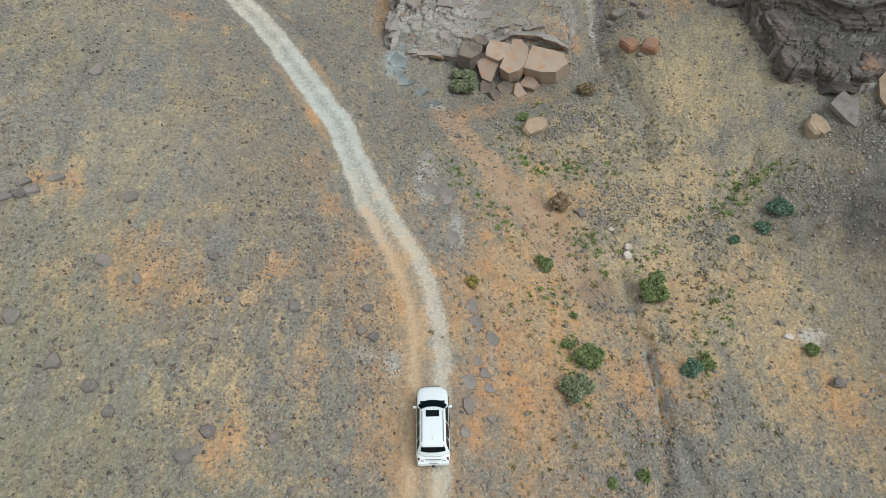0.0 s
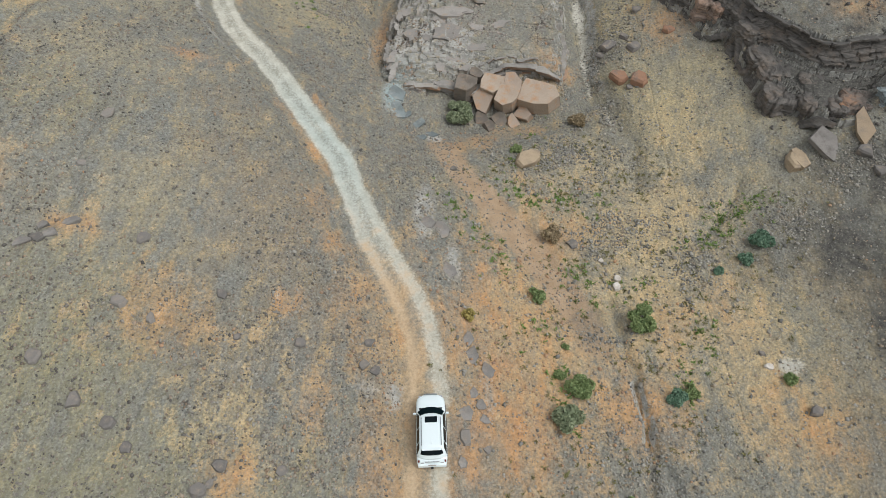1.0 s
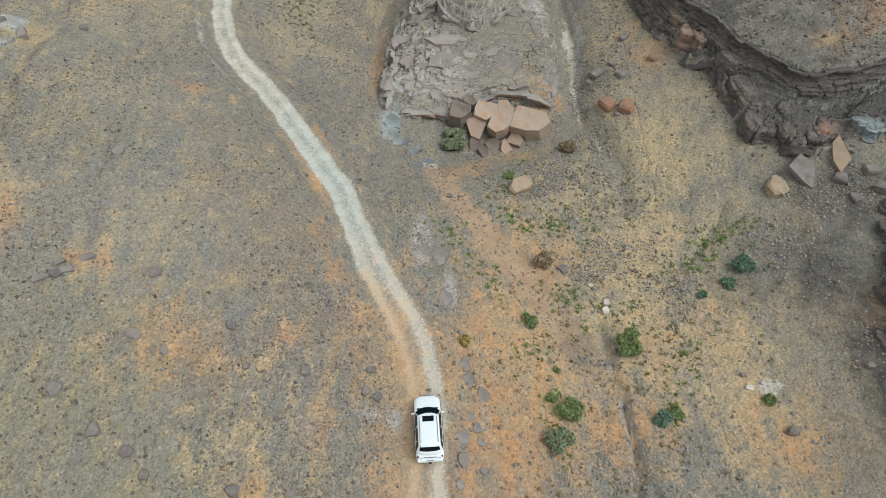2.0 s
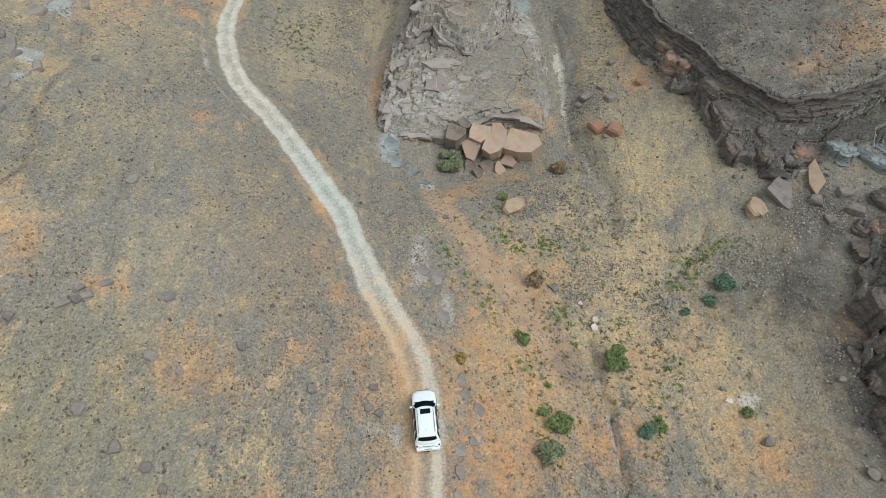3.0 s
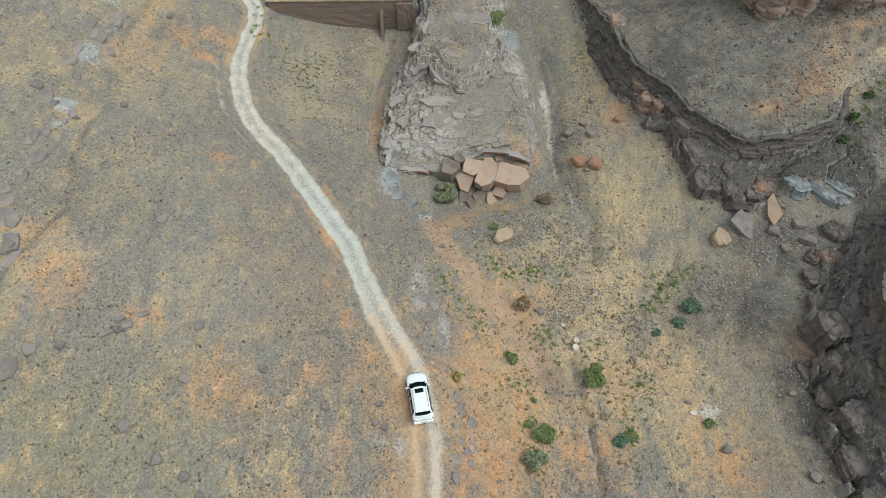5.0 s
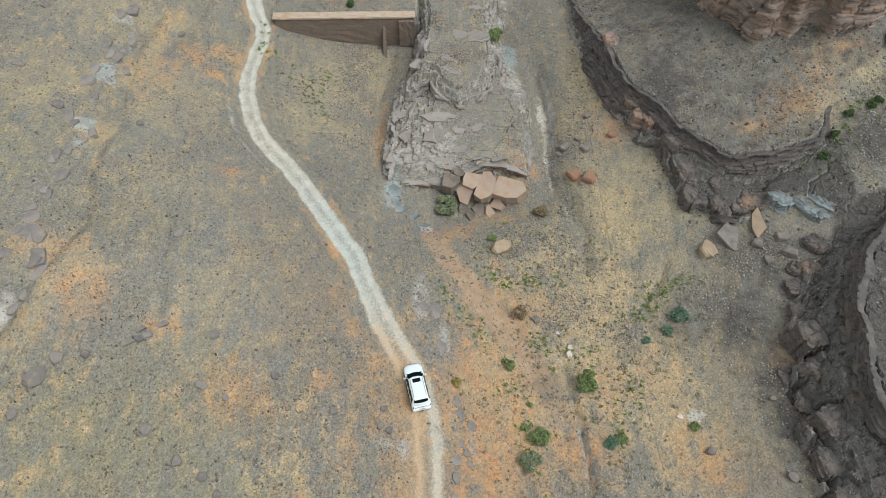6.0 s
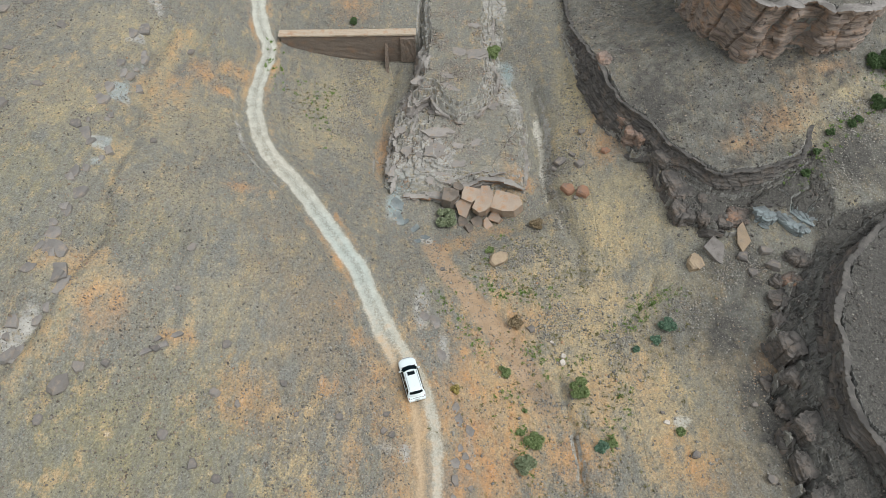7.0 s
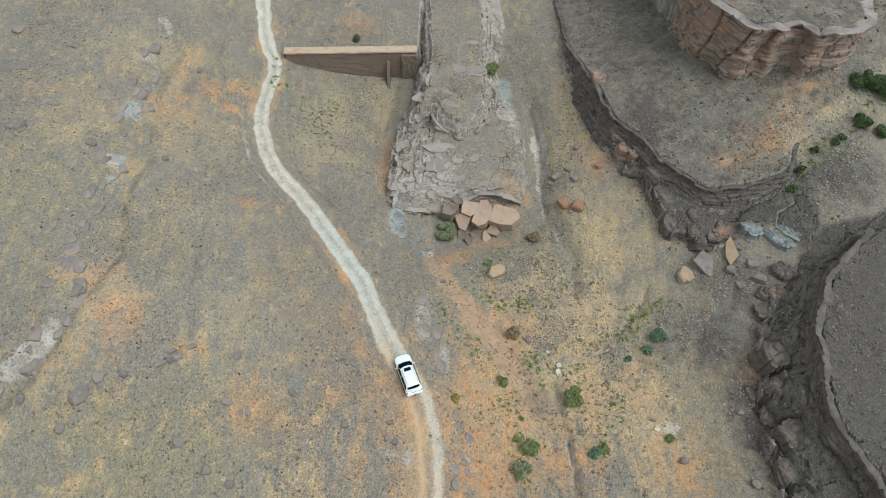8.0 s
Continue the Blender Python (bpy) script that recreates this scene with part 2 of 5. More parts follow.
class Nodes:
    """Short names for building a node material."""

    def __init__(self, name, roughness=0.9, metallic=0.0):
        self.mat = bpy.data.materials.new(name)
        self.mat.use_nodes = True
        self.tree = self.mat.node_tree
        self.bsdf = self.tree.nodes["Principled BSDF"]
        self.bsdf.inputs["Roughness"].default_value = roughness
        self.bsdf.inputs["Metallic"].default_value = metallic
        self.bsdf.inputs["Specular IOR Level"].default_value = 0.25
        self.coord = self.add("ShaderNodeTexCoord")

    def add(self, kind):
        return self.tree.nodes.new(kind)

    def link(self, a, b):
        self.tree.links.new(a, b)

    def plug(self, socket, value):
        if hasattr(value, "is_output"):
            self.link(value, socket)
        else:
            socket.default_value = value

    def noise(self, scale, detail=5, rough=0.6, coord=None, seed=0.0):
        n = self.add("ShaderNodeTexNoise")
        n.noise_dimensions = "4D"
        n.inputs["W"].default_value = seed
        n.inputs["Scale"].default_value, n.inputs["Detail"].default_value, n.inputs["Roughness"].default_value = scale, detail, rough
        self.link(coord or self.coord.outputs["Object"], n.inputs["Vector"])
        return n.outputs["Fac"]

    def cells(self, scale, feature="F1", coord=None):
        n = self.add("ShaderNodeTexVoronoi")
        n.feature = feature
        n.inputs["Scale"].default_value = scale
        self.link(coord or self.coord.outputs["Object"], n.inputs["Vector"])
        return n

    def ramp(self, fac, a, b, lo=0.0, hi=1.0):
        n = self.add("ShaderNodeMapRange")
        n.inputs["From Min"].default_value, n.inputs["From Max"].default_value = a, b
        n.inputs["To Min"].default_value, n.inputs["To Max"].default_value = lo, hi
        self.plug(n.inputs["Value"], fac)
        return n.outputs["Result"]

    def mix(self, fac, a, b, mode="MIX"):
        n = self.add("ShaderNodeMix")
        n.data_type, n.blend_type = "RGBA", mode
        self.plug(n.inputs["Factor"], fac)
        self.plug(n.inputs["A"], a)
        self.plug(n.inputs["B"], b)
        return n.outputs["Result"]

    def math(self, op, a, b=0.5):
        n = self.add("ShaderNodeMath")
        n.operation = op
        self.plug(n.inputs[0], a)
        self.plug(n.inputs[1], b)
        return n.outputs[0]

    def attr(self, name):
        n = self.add("ShaderNodeAttribute")
        n.attribute_name = name
        s = self.add("ShaderNodeSeparateColor")
        self.link(n.outputs["Color"], s.inputs[0])
        return s.outputs[0], s.outputs[1], s.outputs[2]

    def island(self):
        return self.add("ShaderNodeNewGeometry").outputs["Random Per Island"]

    def ident(self):
        return self.add("ShaderNodeObjectInfo").outputs["Random"]

    def bump(self, fac, distance, strength=1.0, below=None):
        n = self.add("ShaderNodeBump")
        n.inputs["Distance"].default_value, n.inputs["Strength"].default_value = distance, strength
        self.link(fac, n.inputs["Height"])
        if below:
            self.link(below, n.inputs["Normal"])
        return n.outputs["Normal"]

    def done(self, colour, normal=None):
        self.plug(self.bsdf.inputs["Base Color"], colour)
        if normal:
            self.link(normal, self.bsdf.inputs["Normal"])
        return self.mat


def ground_material():
    m = Nodes("stony_ground", 0.95)
    orange, ochre, dust = m.attr("soil")
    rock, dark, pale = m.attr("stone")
    olive, teal, brown = m.attr("cover")
    trail, sandy, silt = m.attr("wash")
    broad, mid, small = m.noise(0.12, 5, 0.6), m.noise(0.7, 6, 0.65, seed=3), m.noise(5.0, 6, 0.7, seed=5)
    drawn = m.add("ShaderNodeMapping")
    drawn.inputs["Scale"].default_value, drawn.inputs["Rotation"].default_value = (1.0, 0.38, 1.0), (0, 0, radians(-16))
    m.link(m.coord.outputs["Object"], drawn.inputs["Vector"])
    streak = m.noise(0.9, 7, 0.7, drawn.outputs[0], 13.0)
    # gravel: stones of several sizes, each of its own grey, in earth that changes from place to place
    v1, v2, v4 = m.cells(3.4), m.cells(9.0), m.cells(22.0)
    patch = m.noise(0.33, 7, 0.7, seed=7)
    earth = m.mix(m.ramp(patch, 0.32, 0.66), srgb(110, 112, 107), srgb(141, 138, 121))
    earth = m.mix(m.ramp(streak, 0.45, 0.72, 0.0, 0.8), earth, srgb(148, 137, 108))
    stones = m.mix(v2.outputs["Color"], srgb(72, 74, 73), srgb(160, 162, 156))
    fines = m.mix(v4.outputs["Color"], srgb(100, 98, 88), srgb(160, 154, 134))
    base = m.mix(m.ramp(m.math("ADD", small, m.ramp(patch, 0.3, 0.7, 0.1, -0.1)), 0.4, 0.6, 0.15, 0.75), m.mix(0.4, earth, fines), stones)
    base = m.mix(m.ramp(v1.outputs["Distance"], 0.1, 0.45, 0.45, 0.0), base, m.mix(v1.outputs["Color"], srgb(70, 70, 68), srgb(156, 152, 142)))
    soft = m.math("ADD", m.ramp(streak, 0.3, 0.7, -0.45, 0.45), m.ramp(small, 0.35, 0.65, -0.14, 0.14))
    base = m.mix(m.ramp(m.math("ADD", brown, soft), 0.1, 1.1, 0.0, 0.85), base, m.mix(m.ramp(small, 0.35, 0.65), srgb(134, 117, 94), srgb(168, 149, 119)))
    base = m.mix(m.ramp(m.math("ADD", olive, soft), 0.1, 1.1, 0.0, 0.8), base, m.mix(m.ramp(small, 0.35, 0.65), srgb(120, 118, 90), srgb(164, 158, 118)))
    mixed = m.math("ADD", m.math("ADD", m.ramp(mid, 0.3, 0.7, -0.25, 0.25), m.ramp(small, 0.35, 0.65, -0.16, 0.16)), m.ramp(streak, 0.3, 0.7, -0.3, 0.3))
    base = m.mix(m.ramp(m.math("ADD", ochre, mixed), 0.0, 1.1, 0.0, 0.9), base, m.mix(m.ramp(small, 0.35, 0.65), srgb(160, 150, 115), srgb(198, 182, 142)))
    # sand washed over the gravel, and the smooth brown path through it
    drift = m.mix(m.ramp(small, 0.35, 0.65), srgb(180, 158, 118), srgb(212, 189, 146))
    base = m.mix(m.ramp(m.math("ADD", sandy, mixed), 0.2, 0.9, 0.0, 0.75), base, drift)
    sand = m.mix(m.ramp(small, 0.35, 0.65), srgb(174, 144, 104), srgb(202, 172, 128))
    base = m.mix(m.ramp(m.math("ADD", orange, mixed), 0.15, 1.05, 0.0, 0.8), base, m.mix(m.ramp(m.math("ADD", streak, m.ramp(broad, 0.3, 0.7, -0.15, 0.15)), 0.42, 0.62), sand, srgb(196, 146, 98)))
    worn = m.mix(m.ramp(mid, 0.4, 0.65), srgb(164, 140, 112), srgb(182, 158, 130))
    worn = m.mix(m.ramp(small, 0.5, 0.7, 0.0, 0.5), worn, srgb(142, 124, 108))
    base = m.mix(m.ramp(m.math("ADD", trail, m.ramp(small, 0.3, 0.7, -0.25, 0.25)), 0.25, 0.65, 0.0, 0.85), base, worn)
    # stones that lie bare on all of it
    bare = m.math("MULTIPLY", m.ramp(v2.outputs["Distance"], 0.22, 0.4, 1.0, 0.0), m.ramp(m.math("ADD", patch, m.ramp(mid, 0.3, 0.7, -0.15, 0.15)), 0.42, 0.62, 0.0, 0.7))
    base = m.mix(bare, base, stones)
    # dark gravel; the same tone paints the shade at the cliff foot
    talus_and_shade = m.mix(m.math("MULTIPLY", m.ramp(small, 0.35, 0.65), v4.outputs["Color"]), srgb(74, 73, 70), srgb(124, 122, 114))
    base = m.mix(m.ramp(m.math("ADD", dark, m.ramp(mid, 0.3, 0.7, -0.3, 0.3)), 0.25, 0.75), base, talus_and_shade)
    # bare rock, with bedding streaks
    slab = m.mix(m.ramp(mid, 0.35, 0.65), srgb(146, 146, 140), srgb(180, 178, 170))
    slab = m.mix(m.ramp(m.noise(1.6, 6, 0.7, seed=9), 0.52, 0.66), slab, srgb(152, 138, 108))
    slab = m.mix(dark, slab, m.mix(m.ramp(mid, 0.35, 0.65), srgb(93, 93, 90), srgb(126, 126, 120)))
    slab = m.mix(teal, slab, m.mix(small, srgb(128, 148, 150), srgb(161, 178, 176)))
    base = m.mix(m.ramp(m.math("ADD", rock, m.ramp(small, 0.3, 0.7, -0.2, 0.2)), 0.35, 0.65), base, slab)
    base = m.mix(m.ramp(m.math("ADD", pale, mixed), 0.3, 0.7), base, srgb(190, 187, 174))
    track = m.mix(m.ramp(m.math("ADD", mid, m.ramp(small, 0.3, 0.7, -0.2, 0.2)), 0.35, 0.65), srgb(173, 168, 152), srgb(202, 200, 186))
    track = m.mix(teal, track, m.mix(mid, srgb(161, 182, 180), srgb(184, 200, 196)))
    track = m.mix(m.ramp(m.math("ADD", silt, m.ramp(mid, 0.3, 0.7, -0.4, 0.4)), 0.3, 0.75, 0.0, 0.8), track, srgb(194, 166, 130))
    base = m.mix(m.ramp(m.math("ADD", dust, m.ramp(small, 0.3, 0.7, -0.22, 0.22)), 0.25, 0.75), base, track)
    clump = m.noise(2.6, 7, 0.78, seed=11)
    base = m.mix(m.math("SUBTRACT", 1.0, m.math("MAXIMUM", dust, m.math("MULTIPLY", trail, 0.8))), base, m.mix(m.ramp(clump, 0.34, 0.66), (0.38, 0.38, 0.38, 1), (0.6, 0.6, 0.6, 1)), "OVERLAY")
    # single dark and light stones
    v3 = m.cells(2.3)
    spots = m.math("MULTIPLY", m.ramp(v3.outputs["Distance"], 0.16, 0.22, 1, 0), m.math("SUBTRACT", 1.0, m.math("MAXIMUM", m.math("MAXIMUM", dust, trail), rock)))
    base = m.mix(m.math("MULTIPLY", spots, 0.4), base, m.mix(v3.outputs["Color"], srgb(80, 80, 78), srgb(142, 142, 132)))
    d1 = m.math("SUBTRACT", 1.0, v1.outputs["Distance"])
    loose = m.math("SUBTRACT", 1.0, m.math("MULTIPLY", m.math("MAXIMUM", dust, trail), 0.8))
    n = m.bump(m.math("MULTIPLY", d1, loose), 0.09, 0.8)
    n = m.bump(m.math("MULTIPLY", m.math("SUBTRACT", 1.0, v2.outputs["Distance"]), loose), 0.04, 0.7, n)
    n = m.bump(small, 0.08, 0.7, n)
    n = m.bump(m.math("SUBTRACT", 1.0, v4.outputs["Distance"]), 0.02, 0.6, n)
    return m.done(base, n)


def stone_material(name, a, b, c, rough=0.9, per="island", bedding=0.0):
    m = Nodes(name, rough)
    r = m.island() if per == "island" else m.ident()
    grain, blotch = m.noise(9.0, 6, 0.7), m.noise(1.3, 5, 0.65, seed=2)
    colour = m.mix(r, srgb(*a), srgb(*b))
    colour = m.mix(m.ramp(blotch, 0.5, 0.68), colour, srgb(*c))
    colour = m.mix(m.ramp(grain, 0.3, 0.7, 0.0, 0.35), colour, m.mix(0.5, colour, (0.02, 0.02, 0.02, 1)))
    n = m.bump(grain, 0.05, 0.8)
    if bedding:
        split = m.add("ShaderNodeMapping")
        split.inputs["Scale"].default_value = (0.6, 0.6, 9.0)
        m.link(m.coord.outputs["Object"], split.inputs["Vector"])
        beds = m.noise(1.0, 4, 0.7, split.outputs[0])
        colour = m.mix(m.ramp(beds, 0.5, 0.62, 0.0, bedding), colour, srgb(*[v * 0.72 for v in a]))
        n = m.bump(beds, 0.12, 0.9, n)
    return m.done(colour, n)


def plain(name, colour, rough=0.5, metallic=0.0, coat=0.0, vary=0.06, gloss=0.5):
    m = Nodes(name, rough, metallic)
    f = m.noise(14.0, 4, 0.6)
    c = srgb(*colour)
    m.bsdf.inputs["Coat Weight"].default_value = coat
    m.bsdf.inputs["Specular IOR Level"].default_value = gloss
    return m.done(m.mix(m.ramp(f, 0.35, 0.65, 0.0, 1.0), c, tuple(v * (1 - 2 * vary) for v in c[:3]) + (1,)))


def leaf_material(name, a, b):
    m = Nodes(name, 0.7)
    return m.done(m.mix(m.island(), srgb(*a), srgb(*b)))


GROUND = ground_material()

# ---------------------------------------------------------------- ground: one sheet to the horizon


def spread(lo, hi, fine, reach):
    """Even steps from lo to hi, then growing ones."""
    mid = list(np.arange(lo, hi + 1e-6, fine))
    gap, a, b = fine, lo, hi
    while b - hi < reach:
        gap *= 1.22
        a, b = a - gap, b + gap
        mid = [a] + mid + [b]
    return np.array(mid)


def ellipses(x, y, spots):
    """Soft patches: (x, y, half width, half depth, strength)."""
    total = 0 * x
    for px, py, rx, ry, s in spots:
        total = np.maximum(total, s * np.exp(-(((x - px) / rx)**2 + ((y - py) / ry)**2)))
    return total


ORANGE = [(23.4, 73, 1.0, 6, 0.8), (-7.9, 66, 0.8, 6, 0.85), (46.5, 63, 2.2, 4, 0.7), (39.5, 74, 1.5, 2.5, 0.6), (50, 66.5, 3.5, 1.2, 0.8), (-29.5, 80.5, 2.2, 2.2, 0.9), (-33.5, 78, 2.5, 3, 0.7), (-6.5, 28.5, 2.2, 3.5, 0.7), (-8.5, 20, 1.6, 3, 0.6), (21.5, 66, 1.4, 2.5, 0.6), (43, 59.5, 4.5, 3.5, 0.7), (-3.2, 20.5, 2.2, 7, 0.8), (-2.6, 32, 1.6, 5, 0.55), (-8.5, 33, 1.6, 1.6, 0.7), (-10.5, 38, 1.4, 4, 0.45), (5, 24, 6, 14, 0.95), (9, 38, 5, 7, 0.6), (-4, 24.5, 2.6, 5, 0.85), (-3.5, 16, 2.4, 4, 0.7), (1.2, 16, 2.5, 9, 0.6), (-11, 27, 1.2, 1.3, 0.9),
          (-12.8, 14.2, 1.5, 1.6, 0.95), (13, 21, 5, 6, 0.6), (24.5, 19.5, 4, 4, 0.7), (2.5, 50.5, 3, 2.0, 0.9), (7.5, 53, 4, 1.8, 0.6),
          (37.5, 56.8, 2.6, 1.8, 0.9), (40.2, 58.5, 3, 4, 0.55), (-30.5, 75, 1.8, 1.3, 0.95), (-37, 72, 4, 6, 0.6), (-33, 33, 3.2, 4.5, 0.7),
          (-26, 30.6, 2.2, 0.8, 0.85), (-18.5, 24, 4, 4, 0.42), (17, 28.5, 3, 3, 0.6), (22, 29.5, 1.6, 5, 0.5), (-24, 54, 2.5, 1.2, 0.6), (11, 61, 3, 2.2, 0.7),
          (47, 66.5, 4, 2, 0.6), (23.5, 64, 3, 4, 0.6), (-7.8, 70, 1.2, 8, 0.7), (-36.5, 37.5, 3, 2, 0.7), (34.5, 29, 1.5, 4, 0.6), (-13, 98, 4, 4, 0.6)]
OCHRE = [(20.5, 74, 2.6, 9, 0.9), (18.5, 58, 3, 4, 0.7), (-10.5, 86, 3, 4, 0.8), (-13, 70, 3, 6, 0.5), (52, 62, 3, 2.5, 0.8), (-30, 66, 3, 7, 0.5), (-22, 36, 4, 8, 0.35), (15, 38, 13, 17, 0.5), (24, 26, 9, 10, 0.45), (22, 53, 5, 8, 0.85), (20, 46, 6, 5, 0.6), (27, 50, 5, 5, 0.6), (26, 57, 4, 3, 0.75), (19, 68, 3, 8, 0.6), (17, 38, 8, 6, 0.55), (-34, 66, 4, 9, 0.45), (-46, 62, 5, 8, 0.5), (-44, 82, 6, 6, 0.5), (-30, 50, 6, 4, 0.4), (27, 42, 6, 5, 0.45),
         (46.5, 58, 5, 4, 0.7), (50, 63, 5, 3, 0.6), (-15, 80, 5, 9, 0.6), (-18, 71, 5, 5, 0.5), (-36, 36, 5, 3, 0.5), (26, 22, 7, 5, 0.45), (-9, 84, 4, 5, 0.6)]
# dark gravel; the spots at (34, 42) and (36, 40) paint cliff-foot shade
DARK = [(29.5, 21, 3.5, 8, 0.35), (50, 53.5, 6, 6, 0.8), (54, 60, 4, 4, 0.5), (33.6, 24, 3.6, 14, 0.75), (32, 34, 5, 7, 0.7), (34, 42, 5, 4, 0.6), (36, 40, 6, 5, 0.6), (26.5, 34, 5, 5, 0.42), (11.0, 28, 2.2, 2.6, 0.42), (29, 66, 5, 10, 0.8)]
OLIVE = [(-28, 20, 14, 9, 0.65), (-20, 12, 14, 9, 0.6), (-32, 43, 10, 5, 0.35), (-46, 50, 8, 14, 0.45), (-36, 84, 8, 8, 0.3)]
BROWN = [(28, 18, 5, 8, 0.7), (30, 30, 4, 5, 0.5), (-14, 34, 6, 12, 0.6), (-9, 26, 5, 6, 0.5), (-19, 40, 5, 6, 0.45), (-20, 48, 4, 4, 0.4), (-15, 22, 6, 5, 0.5), (8, 20, 4, 5, 0.4)]
PALE = [(15.4, 71, 0.7, 3, 1.0), (15.3, 63, 0.5, 2.5, 1.0), (25.2, 24.0, 1.1, 0.9, 0.8), (16.5, 52.5, 0.3, 1.8, 0.6), (17.5, 46.5, 0.25, 1.6, 0.6), (15.6, 66, 0.6, 4, 0.6), (15.4, 60, 0.4, 2, 0.6)]
TEAL = [(-39.5, 47, 1.6, 9, 0.6), (-41, 70, 1.6, 9, 0.5), (-5.6, 57, 1.4, 3, 0.9), (41.8, 46, 2, 2.4, 0.9), (11.8, 84, 1.0, 3.5, 0.9), (-37.8, 58, 1.8, 7, 0.6), (-5.2, 60.5, 2, 2, 0.5)]
SANDY = [(19, 40, 7, 8, 0.65), (22, 51, 4, 6, 0.5), (17, 30, 6, 11, 0.7), (22.5, 24, 4, 12, 0.7), (9.5, 22, 4, 9, 0.6), (14, 46, 6, 6, 0.45), (24, 46, 4, 5, 0.45), (7, 32, 3.5, 7, 0.6), (-3.5, 30, 2.5, 9, 0.35), (-12, 18, 6, 7, 0.35)]
BARE = [(-1.8, 39, 1.3, 4.5, 0.9), (0.6, 33.5, 0.9, 3, 0.8), (-5.6, 57, 1.5, 3.5, 0.9), (-33, 42, 4, 3, 0.3),
        (-3.4, 20.5, 0.9, 1.8, 0.7), (-5.4, 20.8, 1.6, 1.2, 0.5), (-28, 33, 3, 5, 0.35), (11.8, 83, 1.2, 4, 0.9), (3, 22, 0.8, 4, 0.5), (-1.4, 51.8, 1.2, 1.2, 0.9)]


def zones(x, y, slope):
    wob = 0.22 * fbm(x, y, 4.0, 53, 4)
    d, along = near(x + 0.3 * fbm(x, y, 1.5, 59, 3), y, ROAD)
    upper = step(24, 40, y)
    dust = step(0.0, 0.9, 1.5 + 0.55 * step(40, 28, y) - d) * (0.47 + 0.09 * upper) + 0.5 * np.exp(-((d - 0.85) / 0.4)**2)
    lane = x - np.interp(y, [p[1] for p in ROAD[::-1]], [p[0] for p in ROAD[::-1]])
    lower = step(36, 26, y)
    dust = dust * (1 - 0.3 * lower * step(0.25, -0.5, lane + wob))
    vein, _ = near(x + 1.2 * fbm(x, y, 4.0, 73, 3), y + 1.2 * fbm(x, y, 4.0, 75, 3), [(-42.5, 90), (-42.4, 77), (-41.2, 69.5), (-40.6, 60.5), (-39.3, 54), (-39.6, 47), (-38.8, 41), (-39.2, 36), (-38, 33), (-41, 28.5), (-46, 22)])
    bank, _ = near(x + 1.2 * fbm(x, y, 4.0, 73, 3), y + 1.2 * fbm(x, y, 4.0, 75, 3), [(-37, 90), (-38, 77), (-38.4, 66), (-37.6, 56), (-37, 47), (-36, 41), (-36.2, 36), (-36, 32), (-39, 26.5), (-43, 21)])
    path, _ = near(x + 0.6 * fbm(x, y, 3.0, 63, 3), y, [(-0.6, 50), (1.0, 46), (3.7, 41.5), (6.3, 37.5), (8.8, 33), (10.4, 29.5), (11.6, 26)])
    broken = step(-0.35, 0.35, fbm(x, y, 3.5, 77, 4))
    shoulder = np.exp(-((d - 1.6) / 0.55)**2)
    side = step(-0.8, 0.6, fbm(x, y, 7.0, 61, 2))
    orange = np.maximum.reduce([ellipses(x, y, ORANGE), 0.75 * shoulder * side, 0.85 * lower * np.exp(-((lane + 1.0) / 0.8)**2), 0.38 * step(1.6, 0.3, bank) * broken]) + wob
    ochre = np.maximum(ellipses(x, y, OCHRE) + wob * 0.8, 0.65 * step(2.4, 0.5, bank) * broken) * (1 - 0.95 * np.exp(-(path / 1.6)**2))
    bench = np.maximum.reduce([step(-2.5, 0.5, inside(x, y, o)) for o in (BENCH, SHELF, LOW_CLIFF, HIGH_CLIFF, FAR_CLIFF)])
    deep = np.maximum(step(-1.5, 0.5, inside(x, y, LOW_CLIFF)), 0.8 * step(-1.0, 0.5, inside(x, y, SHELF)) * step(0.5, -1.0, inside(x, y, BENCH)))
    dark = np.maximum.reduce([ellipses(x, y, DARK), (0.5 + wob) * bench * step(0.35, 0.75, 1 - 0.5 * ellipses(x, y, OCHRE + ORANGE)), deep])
    tongue = step(-0.3, 0.2, inside(x, y, LEDGE))
    debris = step(0.05, 0.35, fbm(x, y, 5.0, 67, 4) + 0.35 * ellipses(x, y, [(8, 66, 5, 6, 1), (5, 84, 5, 9, 1)]))
    rock = np.maximum.reduce([step(0.8, 1.5, slope), 0.95 * tongue * (1 - 0.6 * debris) * (1 - 0.75 * step(0.8, 2.0, inside(x, y, KNOLL))), ellipses(x, y, BARE) + wob, 0.85 * step(1.9, 0.5, vein) * broken + wob])
    pale = ellipses(x, y, PALE)
    teal = np.maximum(ellipses(x, y, TEAL), 0.5 * np.exp(-((y - 46) / 10)**2) * step(1.3, 0.7, d) + 0.2 * step(60, 80, y) * step(1.3, 0.7, d))
    trail = np.exp(-(path / 1.5)**4) * (1 - 0.5 * step(32, 27, y))
    sandy = ellipses(x, y, SANDY) + wob
    silt = 0.75 * lower * step(0.5, -0.3, lane + wob) + 0.35 * step(42, 34, y)
    wash = (trail, sandy, silt)
    return (orange, ochre, dust), (rock, dark, pale), (ellipses(x, y, OLIVE) + wob * 0.6, teal, np.maximum(ellipses(x, y, BROWN) + wob, 0.9 * np.exp(-(path / 1.6)**2))), wash


PATCHES = [(-9.5, 15.5, 53.5, 104.0, 0.1), (20.0, 64.0, 6.0, 92.0, 0.14)]


